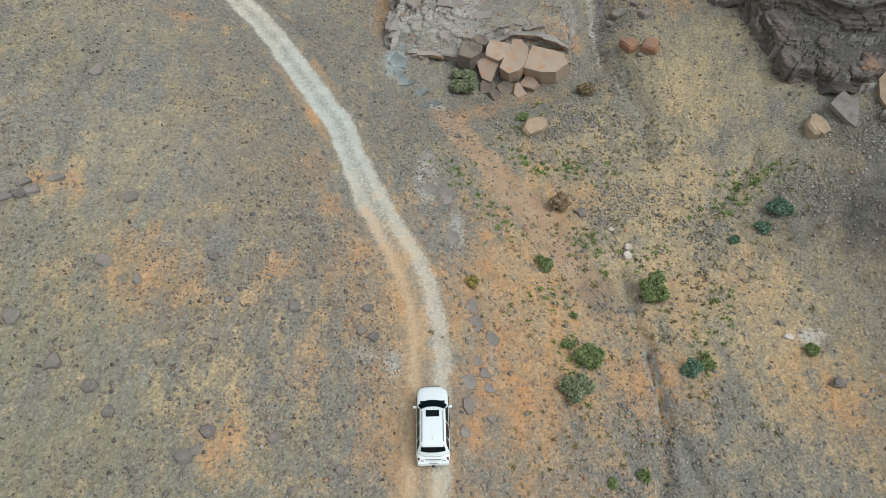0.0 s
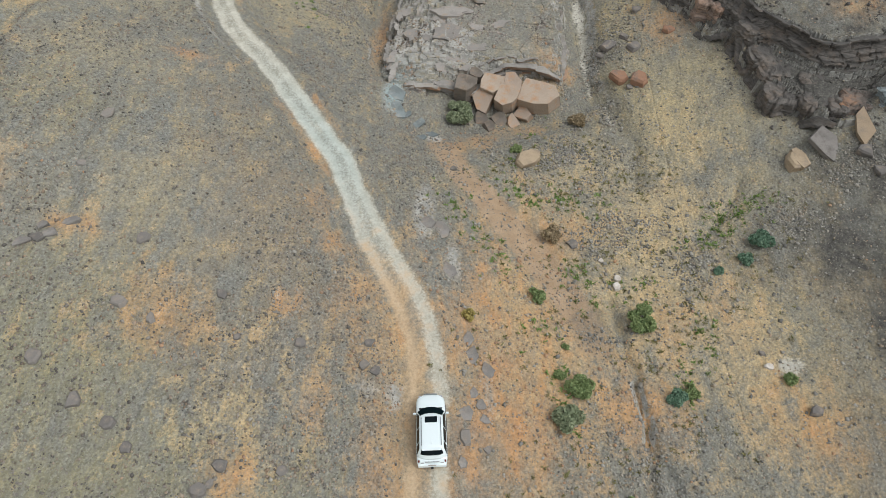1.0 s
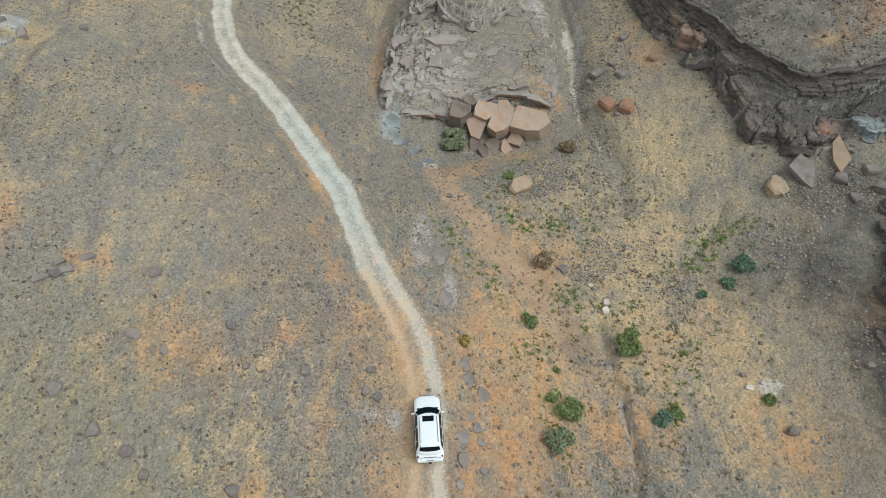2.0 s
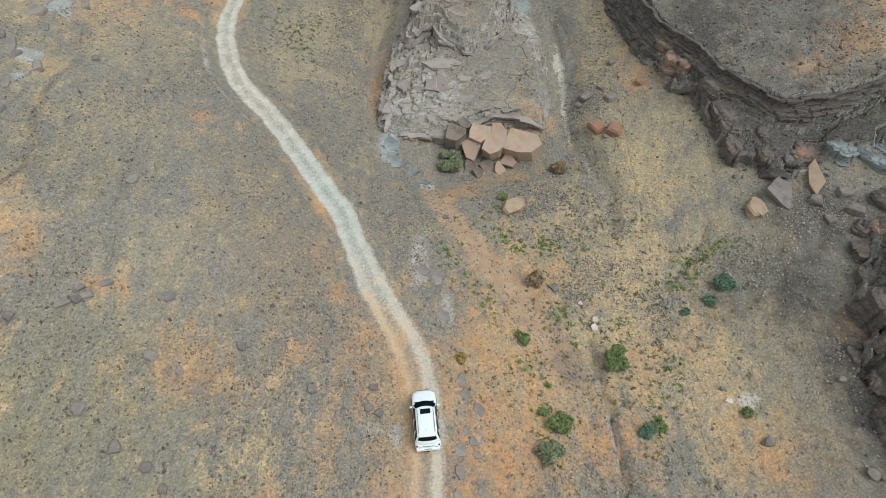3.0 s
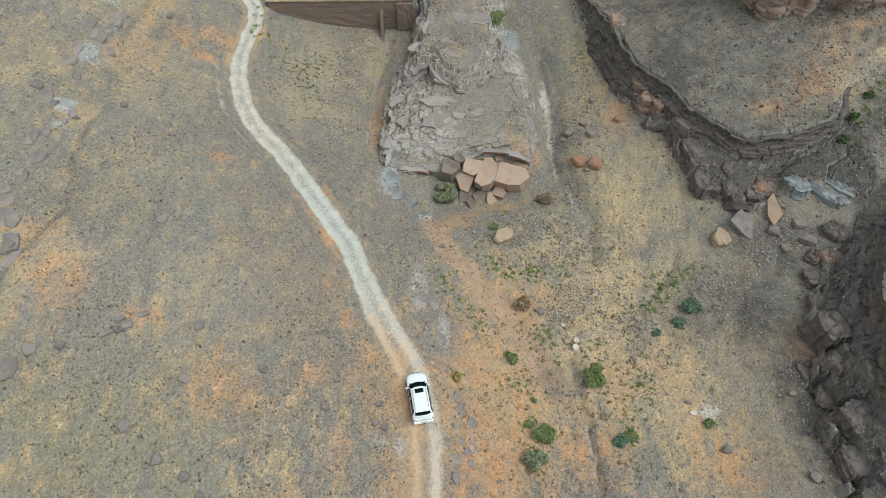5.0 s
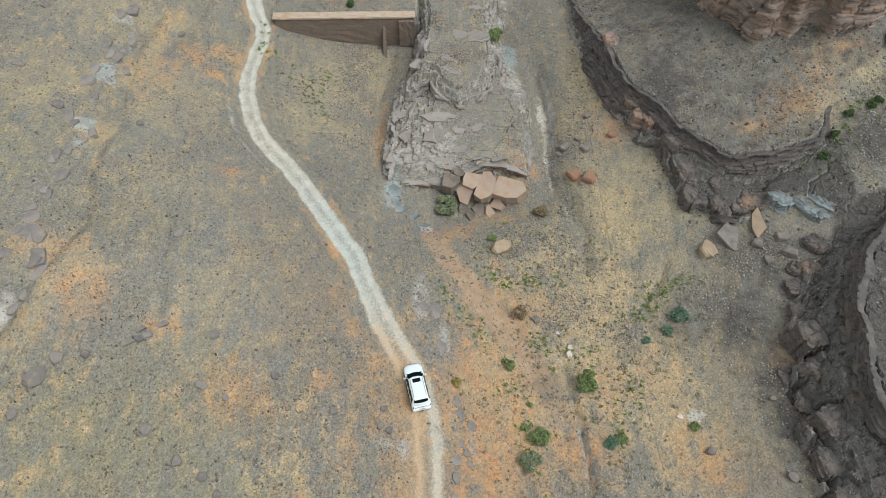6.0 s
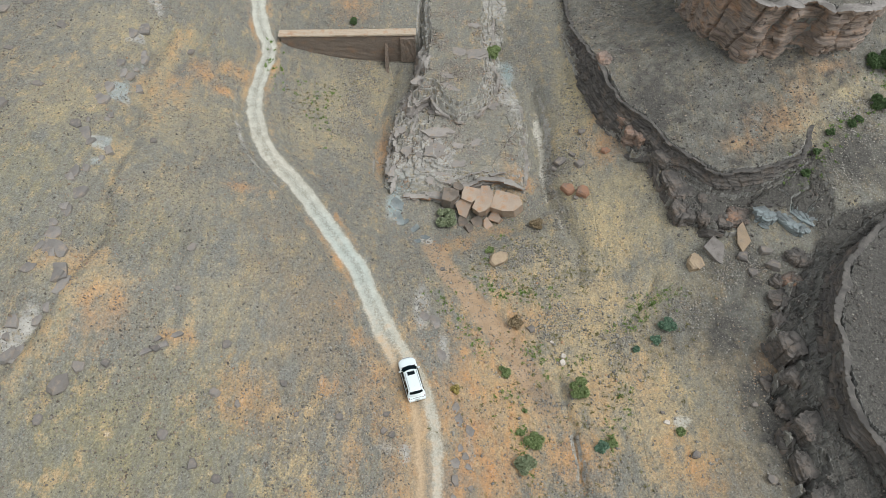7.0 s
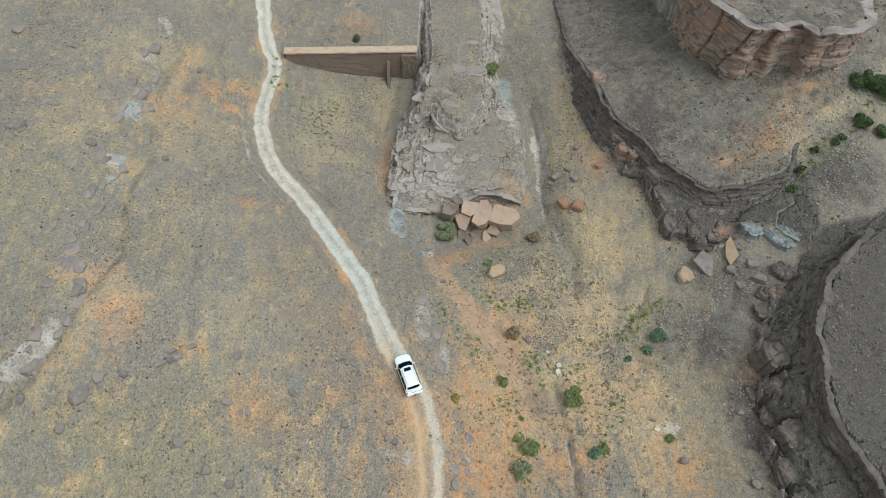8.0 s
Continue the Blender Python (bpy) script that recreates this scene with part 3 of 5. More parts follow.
def sheet(name, xs, ys, z, smooth=True):
    """A mesh over a grid of places, with the zones of soil, stone and painted shade on it."""
    gx, gy = np.meshgrid(xs, ys)
    x, y = gx.ravel(), gy.ravel()
    dy, dx = np.gradient(z, ys, xs)
    w, n = len(xs), len(x)
    i = (np.arange(len(ys) - 1)[:, None] * w + np.arange(w - 1)[None]).ravel()
    quads = np.stack([i, i + 1, i + 1 + w, i + w], 1).astype(np.int32)
    me = bpy.data.meshes.new(name)
    me.vertices.add(n)
    me.vertices.foreach_set("co", np.stack([x, y, z.ravel()], 1).astype(np.float32).ravel())
    me.loops.add(quads.size)
    me.loops.foreach_set("vertex_index", quads.ravel())
    me.polygons.add(len(quads))
    me.polygons.foreach_set("loop_start", np.arange(0, quads.size, 4, dtype=np.int32))
    me.polygons.foreach_set("use_smooth", np.full(len(quads), smooth))
    me.update(calc_edges=True)
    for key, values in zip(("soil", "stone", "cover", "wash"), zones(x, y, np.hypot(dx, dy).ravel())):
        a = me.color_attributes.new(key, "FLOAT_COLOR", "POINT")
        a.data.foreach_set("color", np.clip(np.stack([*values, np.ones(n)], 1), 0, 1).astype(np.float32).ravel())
    me.materials.append(GROUND)
    return new(name, me)


def rim(x, y, x0, x1, y0, y1):
    return np.minimum.reduce([x - x0, x1 - x, y - y0, y1 - y])


def build_ground():
    xs, ys = spread(-58, 64, 0.25, 420), spread(4, 112, 0.25, 420)
    gx, gy = np.meshgrid(xs, ys)
    z = height(gx, gy)
    for x0, x1, y0, y1, fine in PATCHES:
        z = z - 0.5 * step(0.6, 1.6, rim(gx, gy, x0, x1, y0, y1))
    tagged(sheet("ground", xs, ys, z), "bare stony desert ground with orange, ochre and grey soil", "ground", kind="structure")
    # the rocky stretches lie on it as a finer crust
    for (x0, x1, y0, y1, fine), label in zip(PATCHES, ("cracked grey sandstone ground with stepped plates", "dark cracked rock and gravel ground of the benches")):
        xs, ys = np.arange(x0, x1, fine), np.arange(y0, y1, fine)
        gx, gy = np.meshgrid(xs, ys)
        z, plated = height(gx, gy, True, 0.16), height(gx, gy, True, 0.16, True)
        bare = np.maximum.reduce([step(-0.6, 0.3, inside(gx, gy, o)) for o in (LEDGE, SHELF, LOW_CLIFF)]) * (1 - 0.85 * step(0.5, 1.5, inside(gx, gy, HIGH_CLIFF))) * (1 - 0.85 * step(0.6, 1.6, inside(gx, gy, BENCH)))
        z = z + (plated - z) * bare + 0.03 - 0.5 * step(0.9, 0.0, rim(gx, gy, x0, x1, y0, y1))
        tagged(sheet("rock_ground", xs, ys, z, False), label, "ground", kind="structure")


build_ground()

# ---------------------------------------------------------------- mesh helpers


def mesh_of(name, verts, faces, material, smooth=False):
    me = bpy.data.meshes.new(name)
    me.from_pydata([tuple(v) for v in verts], [], faces)
    me.materials.append(material)
    if smooth:
        me.polygons.foreach_set("use_smooth", np.ones(len(me.polygons), bool))
    return me


def part(name, data, parent, label=""):
    """A mesh, or a bmesh with its material, as one part under a thing or a part."""
    if isinstance(data, tuple):
        bm, material = data
        me = bpy.data.meshes.new(name)
        bm.to_mesh(me)
        bm.free()
        me.materials.append(material)
    else:
        me = data
    ob = new(name, me)
    ob.parent = parent
    return tagged(ob, label) if label else ob


def prism(outline, z0, z1, rng, chamfer=0.08, jitter=0.05, lean=(0, 0)):
    """A broken block of rock on an outline: foot, two chamfered edges and an uneven top."""
    p = np.array(outline, float)
    c = p.mean(0)
    n, h = len(p), z1 - z0
    size = np.abs(p - c).max()
    k = min(chamfer / max(size, 0.05), 0.35)
    rings = []
    for scale, z, wob in ((0.93, z0, 0.3), (1.0, z0 + 0.2 * h, 1.0), (1.0 - 0.02, z1 - min(chamfer, 0.4 * h), 1.0), (1.0 - k, z1, 0.8)):
        q = c + (p - c) * scale + rng.uniform(-jitter, jitter, (n, 2)) * wob
        zz = z + rng.uniform(-jitter, jitter, n) * 0.6 * (z > z0)
        s = (z - z0) / max(h, 1e-6)
        rings.append(np.column_stack([q[:, 0] + lean[0] * s, q[:, 1] + lean[1] * s, zz]))
    verts = np.vstack(rings)
    faces = [tuple(range(3 * n, 4 * n)), tuple(range(n - 1, -1, -1))]
    for r in range(3):
        for i in range(n):
            j = (i + 1) % n
            faces.append((r * n + i, r * n + j, (r + 1) * n + j, (r + 1) * n + i))
    return verts, faces


def ragged_ring(rng, rx, ry, n=7, rough=0.22):
    a = np.sort((np.arange(n) + rng.uniform(-0.32, 0.32, n)) / n * 2 * math.pi)
    r = rng.uniform(1 - rough, 1 + rough, n)
    return np.column_stack([rx * r * np.cos(a), ry * r * np.sin(a)])


def hz(x, y):
    return float(height(np.array([x]), np.array([y]))[0])


# ---------------------------------------------------------------- rock: beds of broken blocks along the edges
GREY_ROCK = stone_material("grey_sandstone", (154, 150, 144), (130, 127, 122), (164, 150, 134), 0.92, "object", 0.5)
PINK_ROCK = stone_material("orange_sandstone", (188, 162, 138), (168, 138, 114), (150, 144, 136), 0.92, "object", 0.45)
GREY_BED = stone_material("grey_brown_bed", (132, 124, 114), (108, 102, 95), (150, 130, 110), 0.92, "object", 0.7)
SPLIT_ROCK = stone_material("split_orange_sandstone", (188, 172, 153), (166, 150, 135), (188, 146, 110), 0.92, "object", 0.2)
TEAL_ROCK = stone_material("blue_grey_shale", (140, 150, 149), (116, 124, 125), (166, 168, 162), 0.9, "object", 0.6)
PALE_ROCK = stone_material("pale_cap_rock", (150, 146, 140), (128, 124, 119), (108, 103, 98), 0.92, "object", 0.4)


def rock_band(name, label, line, outline, beds, material, seed, length=(0.8, 2.2), depth=1.5, thick=0.55, top=None, reach=0.45, back=0.55, gaps=0.0, swell=0.35, level=0):
    """Blocks bedded along a line, the edge of an outline. beds: the insets at which the ground steps up; gaps: the share of blocks gone."""
    rng = np.random.default_rng(seed)
    thing = tagged(new(name), label, "rock outcrop", kind="structure")
    p = np.array(smooth_line(line, 5))
    seg = np.hypot(*np.diff(p, axis=0).T)
    at = np.r_[0, np.cumsum(seg)]
    m = np.arange(0, at[-1], 0.5)
    x, y = np.interp(m, at, p[:, 0]), np.interp(m, at, p[:, 1])
    tx, ty = np.gradient(x), np.gradient(y)
    norm = np.hypot(tx, ty)
    tx, ty = tx / norm, ty / norm
    ox, oy = ty, -tx
    flip = np.where(inside(x + ox * 0.3, y + oy * 0.3, outline) > inside(x - ox * 0.3, y - oy * 0.3, outline), -1, 1)
    ox, oy = ox * flip, oy * flip
    wobble = swell * fbm(x, y, 5.0, seed, 3)
    for k, inset in enumerate(beds):
        out = -inset + wobble
        zi, zo = height(x + ox * (out - back), y + oy * (out - back)), height(x + ox * (out + reach), y + oy * (out + reach))
        z1, z0 = zi + 0.08, np.minimum(zo, zi - 0.3) - 0.15
        if level:
            ends = np.ones(level) / level
            z0, z1 = (np.convolve(np.pad(z, level, "edge"), ends, "same")[level:-level] for z in (z0, z1))
        count = max(1, int(round(np.percentile(z1 - z0, 70) / thick)))
        cuts = np.r_[0, np.sort(rng.uniform(0.25, 0.75, count - 1) / count + np.arange(count - 1) / count + 0.5 / count) if count > 1 else [], 1]
        for c in range(count):
            s = rng.uniform(-0.5, 0.5)
            bed_push = rng.uniform(-0.2, 0.2)
            while s < at[-1]:
                run = rng.uniform(*length) * rng.choice([0.6, 1.0, 1.4])
                i = int(np.clip((s + run / 2) / 0.5, 0, len(m) - 1))
                s += run * rng.uniform(0.82, 1.08)
                if rng.uniform() < gaps:
                    continue
                a, b = z0[i] + (z1[i] - z0[i]) * cuts[c], z0[i] + (z1[i] - z0[i]) * cuts[c + 1] + 0.03
                last = c == count - 1
                o = out[i] + bed_push + rng.uniform(-0.22, 0.22) + (0.12 if last else 0)
                d = depth * rng.uniform(0.75, 1.2)
                r = run * rng.uniform(0.5, 0.6)
                ring = [(-r, o - d), (r * rng.uniform(0.8, 1.1), o - d), (r * rng.uniform(0.9, 1.1), o - 0.2 * d), (r * rng.uniform(0.6, 0.95), o + rng.uniform(-0.25, 0.05)), (r * rng.uniform(0.1, 0.4), o + rng.uniform(-0.12, 0.12)),
                        (-r * rng.uniform(0.1, 0.4), o + rng.uniform(-0.12, 0.12)), (-r * rng.uniform(0.6, 0.95), o + rng.uniform(-0.25, 0.05)), (-r * rng.uniform(0.9, 1.1), o - 0.2 * d)]
                skew = rng.uniform(-0.2, 0.2)
                ring = [(u, v + skew * u) for u, v in ring]
                world_ring = [(tx[i] * u + ox[i] * v, ty[i] * u + oy[i] * v) for u, v in ring]
                if tx[i] * oy[i] - ty[i] * ox[i] < 0:
                    world_ring.reverse()
                verts, faces = prism(world_ring, a, b, rng, 0.05, 0.06)
                ob = part("block", mesh_of("block", verts, faces, top if top and last and k == len(beds) - 1 else material[c % len(material)] if isinstance(material, tuple) else material), thing)
                ob.location = (x[i], y[i], 0)
    return thing


FIELD_STONES = [(-35.3, 24.7, 1.08), (-33.9, 26.6, 0.63), (-31.6, 27.1, 0.44), (-40.5, 24.5, 0.46), (-36.4, 21.8, 0.57), (-39.9, 27.7, 0.46), (-60.3, 82.5, 0.9), (-57.3, 84.2, 0.8), (-51.4, 79.3, 0.67), (-55.9, 73.0, 0.56), (-52.2, 60.1, 1.0), (-49.6, 65.5, 0.69), (-43.0, 58.3, 0.72), (-36.1, 81.7, 0.66), (-34.9, 58.6, 0.47), (-41.1, 71.4, 0.8), (-20.1, 16.9, 0.44), (-22.5, 18.2, 0.45), (-21.5, 24.9, 0.47), (-19.3, 24.0, 0.39), (-15.4, 26.7, 0.43), (-13.9, 23.5, 0.3), (-9.9, 23.5, 0.45), (-5.3, 24.3, 0.34), (-5.6, 22.5, 0.45)]
TRACK_STONES = [(-25.5, 20.7, 0.51), (-18.8, 15.5, 0.39), (-9.7, 14.7, 0.34), (-14.3, 13.1, 0.58), (-13.7, 13.6, 0.34), (-13.3, 14.8, 0.58), (2.8, 17.0, 0.32), (1.3, 17.7, 0.57), (-5.9, 13.1, 0.3), (-8.3, 11.8, 0.23), (-26.7, 41.8, 0.59), (-26.9, 36.2, 0.32), (-21.3, 30.2, 0.5), (-4.8, 22.1, 0.37), (-27.6, 29.0, 0.47)]
WASH_STONES = [(7.9, 47.8, 1.19), (25.5, 20.2, 0.52), (11.0, 36.8, 0.48), (0.7, 45.7, 0.36), (14.1, 32.9, 0.37), (14.0, 32.0, 0.41), (13.1, 34.8, 0.28), (23.6, 24.1, 0.31), (30.7, 43.4, 0.98), (23.4, 25.2, 0.27), (31.6, 17.1, 0.55), (32.5, 25.1, 0.4)]
RED_BLOCKS = [(18.0, 58.2, 1.05), (19.9, 57.2, 1.2), (23.5, 63.0, 0.66), (7.6, 47.6, 0.3)]
DARK_BLOCKS = [(17.6, 63.6, 1.09), (20.0, 62.2, 0.91), (20.9, 67.5, 0.77), (19.2, 63.9, 0.75), (16.8, 62.8, 0.67), (18.9, 56.7, 0.48), (36.0, 42.9, 0.97), (32.9, 44.5, 0.68), (38.2, 43.1, 0.9), (38.6, 41.0, 1.04), (36.4, 40.8, 0.67)]
OUTCROP_SLABS = [(1.7, 25.7, 0.52), (1.9, 24.4, 0.59), (3.0, 23.1, 0.58), (1.4, 19.5, 0.48), (2.4, 20.3, 0.37), (2.7, 19.2, 0.33), (2.0, 21.2, 0.41), (1.2, 15.9, 0.32), (-1.6, 37.5, 0.64), (-0.2, 36.8, 0.83), (0.3, 32.4, 0.69)]
FALLEN = [(5.05, 58.3, 2.6, 2.4), (7.0, 58.3, 1.7, 2.0), (6.4, 56.8, 2.5, 2.4), (9.6, 57.0, 4.0, 3.2), (3.8, 57.0, 2.2, 2.3), (3.8, 55.6, 1.5, 1.8), (4.6, 54.5, 1.3, 1.3), (8.1, 56.0, 1.9, 1.4), (5.6, 55.6, 1.6, 1.5), (7.0, 55.2, 1.3, 1.5), (3.2, 59.6, 1.4, 1.3), (2.1, 58.1, 2.1, 2.3)]
FOOT_SLABS = [(33.4, 44.6, 2.86, 3.95), (36.3, 45.6, 1.67, 3.8), (31.1, 43.5, 1.79, 2.24)]
SHRUBS = [(9.5, 22.2, 1.15), (8.4, 19.4, 1.25), (15.1, 28.4, 1.5), (16.4, 21.6, 0.82), (17.5, 22.1, 0.71), (1.4, 55.7, 1.78), (7.2, 30.5, 0.87), (9.0, 37.3, 1.15), (26.2, 35.9, 1.2), (24.7, 22.9, 0.61), (9.8, 13.3, 0.39), (11.7, 13.8, 0.47), (6.9, 49.2, 0.71), (8.2, 23.2, 0.56), (13.4, 53.7, 1.17), (22.4, 33.3, 0.53), (1.8, 27.8, 0.65), (9.0, 25.7, 0.41), (24.7, 34.2, 0.69), (9.4, 86.6, 1.92)]
FAR_SHRUBS = [(58.0, 66.3, 2.0), (59.5, 65.2, 1.9), (56.1, 66.5, 1.43), (54.9, 59.9, 1.37), (50.7, 57.5, 0.75), (-13.0, 94.4, 1.01), (44.5, 52.1, 0.72), (46.2, 54.4, 0.64), (48.2, 56.7, 0.74), (51.9, 58.2, 0.67), (56.9, 58.4, 1.03)]
GRASS = [(-1.2, 43.2, 1.7, 38.7, 40), (1.7, 38.7, 4.7, 32.6, 60), (6.8, 47.9, 4.2, 42.9, 30), (5.2, 43.2, 8.2, 42.1, 40), (8.2, 42.1, 13.8, 41.4, 60), (10.1, 41.7, 12.6, 42.1, 40), (21.5, 36.3, 25.5, 39.8, 80), (25.5, 39.8, 28.0, 39.9, 40), (19.6, 28.7, 19.5, 24.0, 40), (17.4, 25.3, 17.9, 22.3, 30), (9.9, 33.4, 11.4, 32.7, 40), (6.1, 27.6, 8.5, 26.6, 30), (9.0, 53.9, 8.9, 50.2, 16), (8.2, 23.8, 9.7, 18.1, 40), (12.9, 31.8, 17.1, 32.3, 40), (11.2, 31.0, 11.9, 30.0, 20)]
GRASS_FAR = [(-25.5, 90.6, -23.8, 78.8, 60), (-19.6, 83.5, -16.1, 70.6, 70), (-15.5, 81.9, -17.9, 79.6, 20), (43.1, 51.3, 47.8, 55.1, 70), (48.0, 55.9, 55.4, 60.6, 90), (54.8, 66.3, 58.9, 62.7, 80)]
FALLEN_TOP = [-4.9, -4.7, -5.3, -5.2, -6.2, -7.3, -7.4, -7.0, -7.5, -7.5, -4.6, -4.8]
FALLEN_TILT = [(18, 4), (20, -4), (22, 2), (16, -4), (34, 10), (25, 5), (15, 14), (24, -8), (25, -8), (26, -5), (8, 4), (8, 3)]
FALLEN_TURN = [-18, -10, -22, -20, -28, -8, 35, -30, 28, 40, -15, -12]


def strata_material(name, a, b, c, d, bands=5.0):
    """Bedded rock: thin beds of two colours, blotches of a third, dark seams of a fourth."""
    m = Nodes(name, 0.92)
    split = m.add("ShaderNodeMapping")
    split.inputs["Scale"].default_value = (0.22, 0.22, bands)
    m.link(m.coord.outputs["Object"], split.inputs["Vector"])
    beds, seams = m.noise(1.0, 4, 0.65, split.outputs[0]), m.noise(1.7, 3, 0.6, split.outputs[0], 4.0)
    grain, blotch = m.noise(7.0, 6, 0.72, seed=1), m.noise(0.5, 5, 0.68, seed=2)
    colour = m.mix(m.ramp(beds, 0.4, 0.6), srgb(*a), srgb(*b))
    colour = m.mix(m.ramp(blotch, 0.5, 0.68, 0.0, 0.85), colour, srgb(*c))
    colour = m.mix(m.ramp(seams, 0.55, 0.64, 0.0, 0.6), colour, srgb(*d))
    colour = m.mix(m.ramp(grain, 0.5, 0.75, 0.0, 0.5), colour, srgb(*d))
    n = m.bump(grain, 0.08, 0.8)
    return m.done(colour, m.bump(beds, 0.1, 0.8, n))


def strata(name, label, line, outline, material, cap, seed, bed=0.35, block=1.6, push=0.2, lean=0.15, lip=0.15, under=0.0, reach=0.9, back=0.7, depth=0.9, fine=0.13, swell=0.3, drop=0.3, cleft=0.0):
    """A bedded rock face along the edge of an outline: beds of broken blocks, each pushed out or back, under a cap that lies on the ground behind."""
    p = np.array(smooth_line(line, 6))
    at = np.r_[0, np.cumsum(np.hypot(*np.diff(p, axis=0).T))]
    m = np.arange(0, at[-1], fine)
    x, y = np.interp(m, at, p[:, 0]), np.interp(m, at, p[:, 1])
    wide = max(3, int(1.6 / fine)) | 1

    def even(v):
        return np.convolve(np.pad(v, wide // 2, "edge"), np.ones(wide) / wide, "valid")

    tx, ty = even(np.gradient(x)), even(np.gradient(y))
    norm = np.hypot(tx, ty)
    ox, oy = ty / norm, -tx / norm
    if np.mean(inside(x + ox * 0.3, y + oy * 0.3, outline) > inside(x - ox * 0.3, y - oy * 0.3, outline)) > 0.5:
        ox, oy = -ox, -oy
    wob = swell * fbm(m, 0 * m + seed, 4.0, seed, 4)
    z1 = even(height(x - ox * back, y - oy * back, False)) + 0.08 + 0.12 * fbm(m, 0 * m, 2.5, seed + 7, 3)
    z0 = np.minimum(even(height(x + ox * reach, y + oy * reach, False)), z1 - 0.12) - drop
    n = int(min(70, max(6, np.percentile(z1 - z0, 85) / fine)))
    v = np.linspace(0, 1, n)[:, None]
    z = z0 + (z1 - z0) * v
    ss = m + 0 * z
    q = np.maximum((z1 - z) / bed + 0.35 * fbm(ss, z, 5.0, seed + 3, 3) * (v < 0.97), 0)
    k = np.floor(q)
    r = ss / (block * (0.5 + lattice(k, 1 + 0 * k, seed))) + 9 * lattice(k, 2 + 0 * k, seed) + 0.35 * fbm(ss, z, 1.1, seed + 5, 2)
    c = np.floor(r)
    joint = np.minimum(r - c, 1 - r + c) * block
    off = push * (2 * lattice(k, 0 * k, seed) - 1) * (k > 0) + 1.1 * push * (2 * lattice(k, c, seed + 1) - 1)
    off = off - 0.16 * np.exp(-(joint / 0.07)**2) - 0.1 * np.exp(-((q - k) / 0.16)**2) * (k > 0)
    off = off + lean * (z1 - z) + lip * (k == 0) - under * np.exp(-((q - 2.5) / 1.8)**2) + 0.1 * fbm(ss, z, 0.7, seed + 9, 3) + 0.2 * fbm(ss, z, 1.6, seed + 11, 3)
    if cleft:
        u = ss / 4.3 + 0.35 * fbm(ss, z, 6.0, seed + 19, 3) + 0.06 * (z1 - z)
        gap = np.minimum(u - np.floor(u), 1 - u + np.floor(u)) * 4.3
        off = off - cleft * np.exp(-(gap / 0.22)**2) * lattice(np.floor(u + 0.5), 0 * u, seed + 21) * (v < 0.99)
    rows = [np.stack([x + ox * (wob + o), y + oy * (wob + o), zz], 1) for o, zz in zip(off, z)]
    cell = np.floor(m / (0.8 * block) + 0.4 * fbm(m, 0 * m, 2.0, seed + 15, 2))
    reach_in = depth * (0.55 + 0.5 * lattice(cell, 0 * cell, seed + 17) + 0.3 * fbm(m, 0 * m + 3, 0.8, seed + 13, 3))
    reach_in = np.convolve(np.pad(reach_in, 2, "edge"), np.ones(5) / 5, "valid")
    for share in (0.12, 0.4, 0.7, 1.0):
        o = wob + off[-1] - reach_in * share
        px, py = x + ox * o, y + oy * o
        zz = np.clip(even(height(px, py, False)), z1 - 0.15 * share, z1 + 0.12) + 0.04 + 0.04 * fbm(px, py, 0.8, seed, 2) - (0.16 if share == 1 else 0.0)
        rows.append(np.stack([px, py, zz], 1))
    # where the ground hardly steps, the bed sinks into it
    weak = 0.9 * step(0.55, 0.15, z1 - z0 - drop)
    for p in rows:
        p[:, 2] -= weak
    w, total = len(m), len(rows)
    i = (np.arange(total - 1)[:, None] * w + np.arange(w - 1)[None]).ravel()
    me = mesh_of(name, np.vstack(rows), np.stack([i, i + 1, i + 1 + w, i + w], 1).tolist(), material)
    me.materials.append(cap)
    top = np.repeat(np.arange(total - 1) >= n - 1, w - 1)
    me.polygons.foreach_set("material_index", top.astype(np.int32))
    return tagged(new(name, me), label, "rock outcrop", kind="structure")


GREY_FACE = strata_material("grey_bedded_face", (158, 153, 146), (132, 128, 123), (164, 140, 114), (88, 82, 76))
GREY_CAP = strata_material("grey_worn_top", (164, 160, 153), (144, 141, 135), (152, 140, 120), (104, 100, 95), 1.0)
RUST_FACE = strata_material("rusty_bedded_face", (168, 146, 126), (140, 128, 117), (180, 138, 104), (82, 72, 64))
DARK_FACE = strata_material("dark_bedded_face", (112, 108, 103), (88, 86, 83), (128, 116, 104), (62, 60, 57))
DARK_CAP = strata_material("dark_worn_top", (98, 96, 92), (86, 84, 81), (128, 124, 117), (66, 64, 62), 1.0)
CLIFF_FACE = strata_material("banded_cliff_face", (156, 141, 128), (128, 120, 112), (172, 140, 113), (92, 84, 77), 4.2)
CLIFF_CAP = strata_material("pale_cap_top", (160, 156, 150), (130, 127, 122), (104, 100, 94), (84, 80, 76), 1.0)

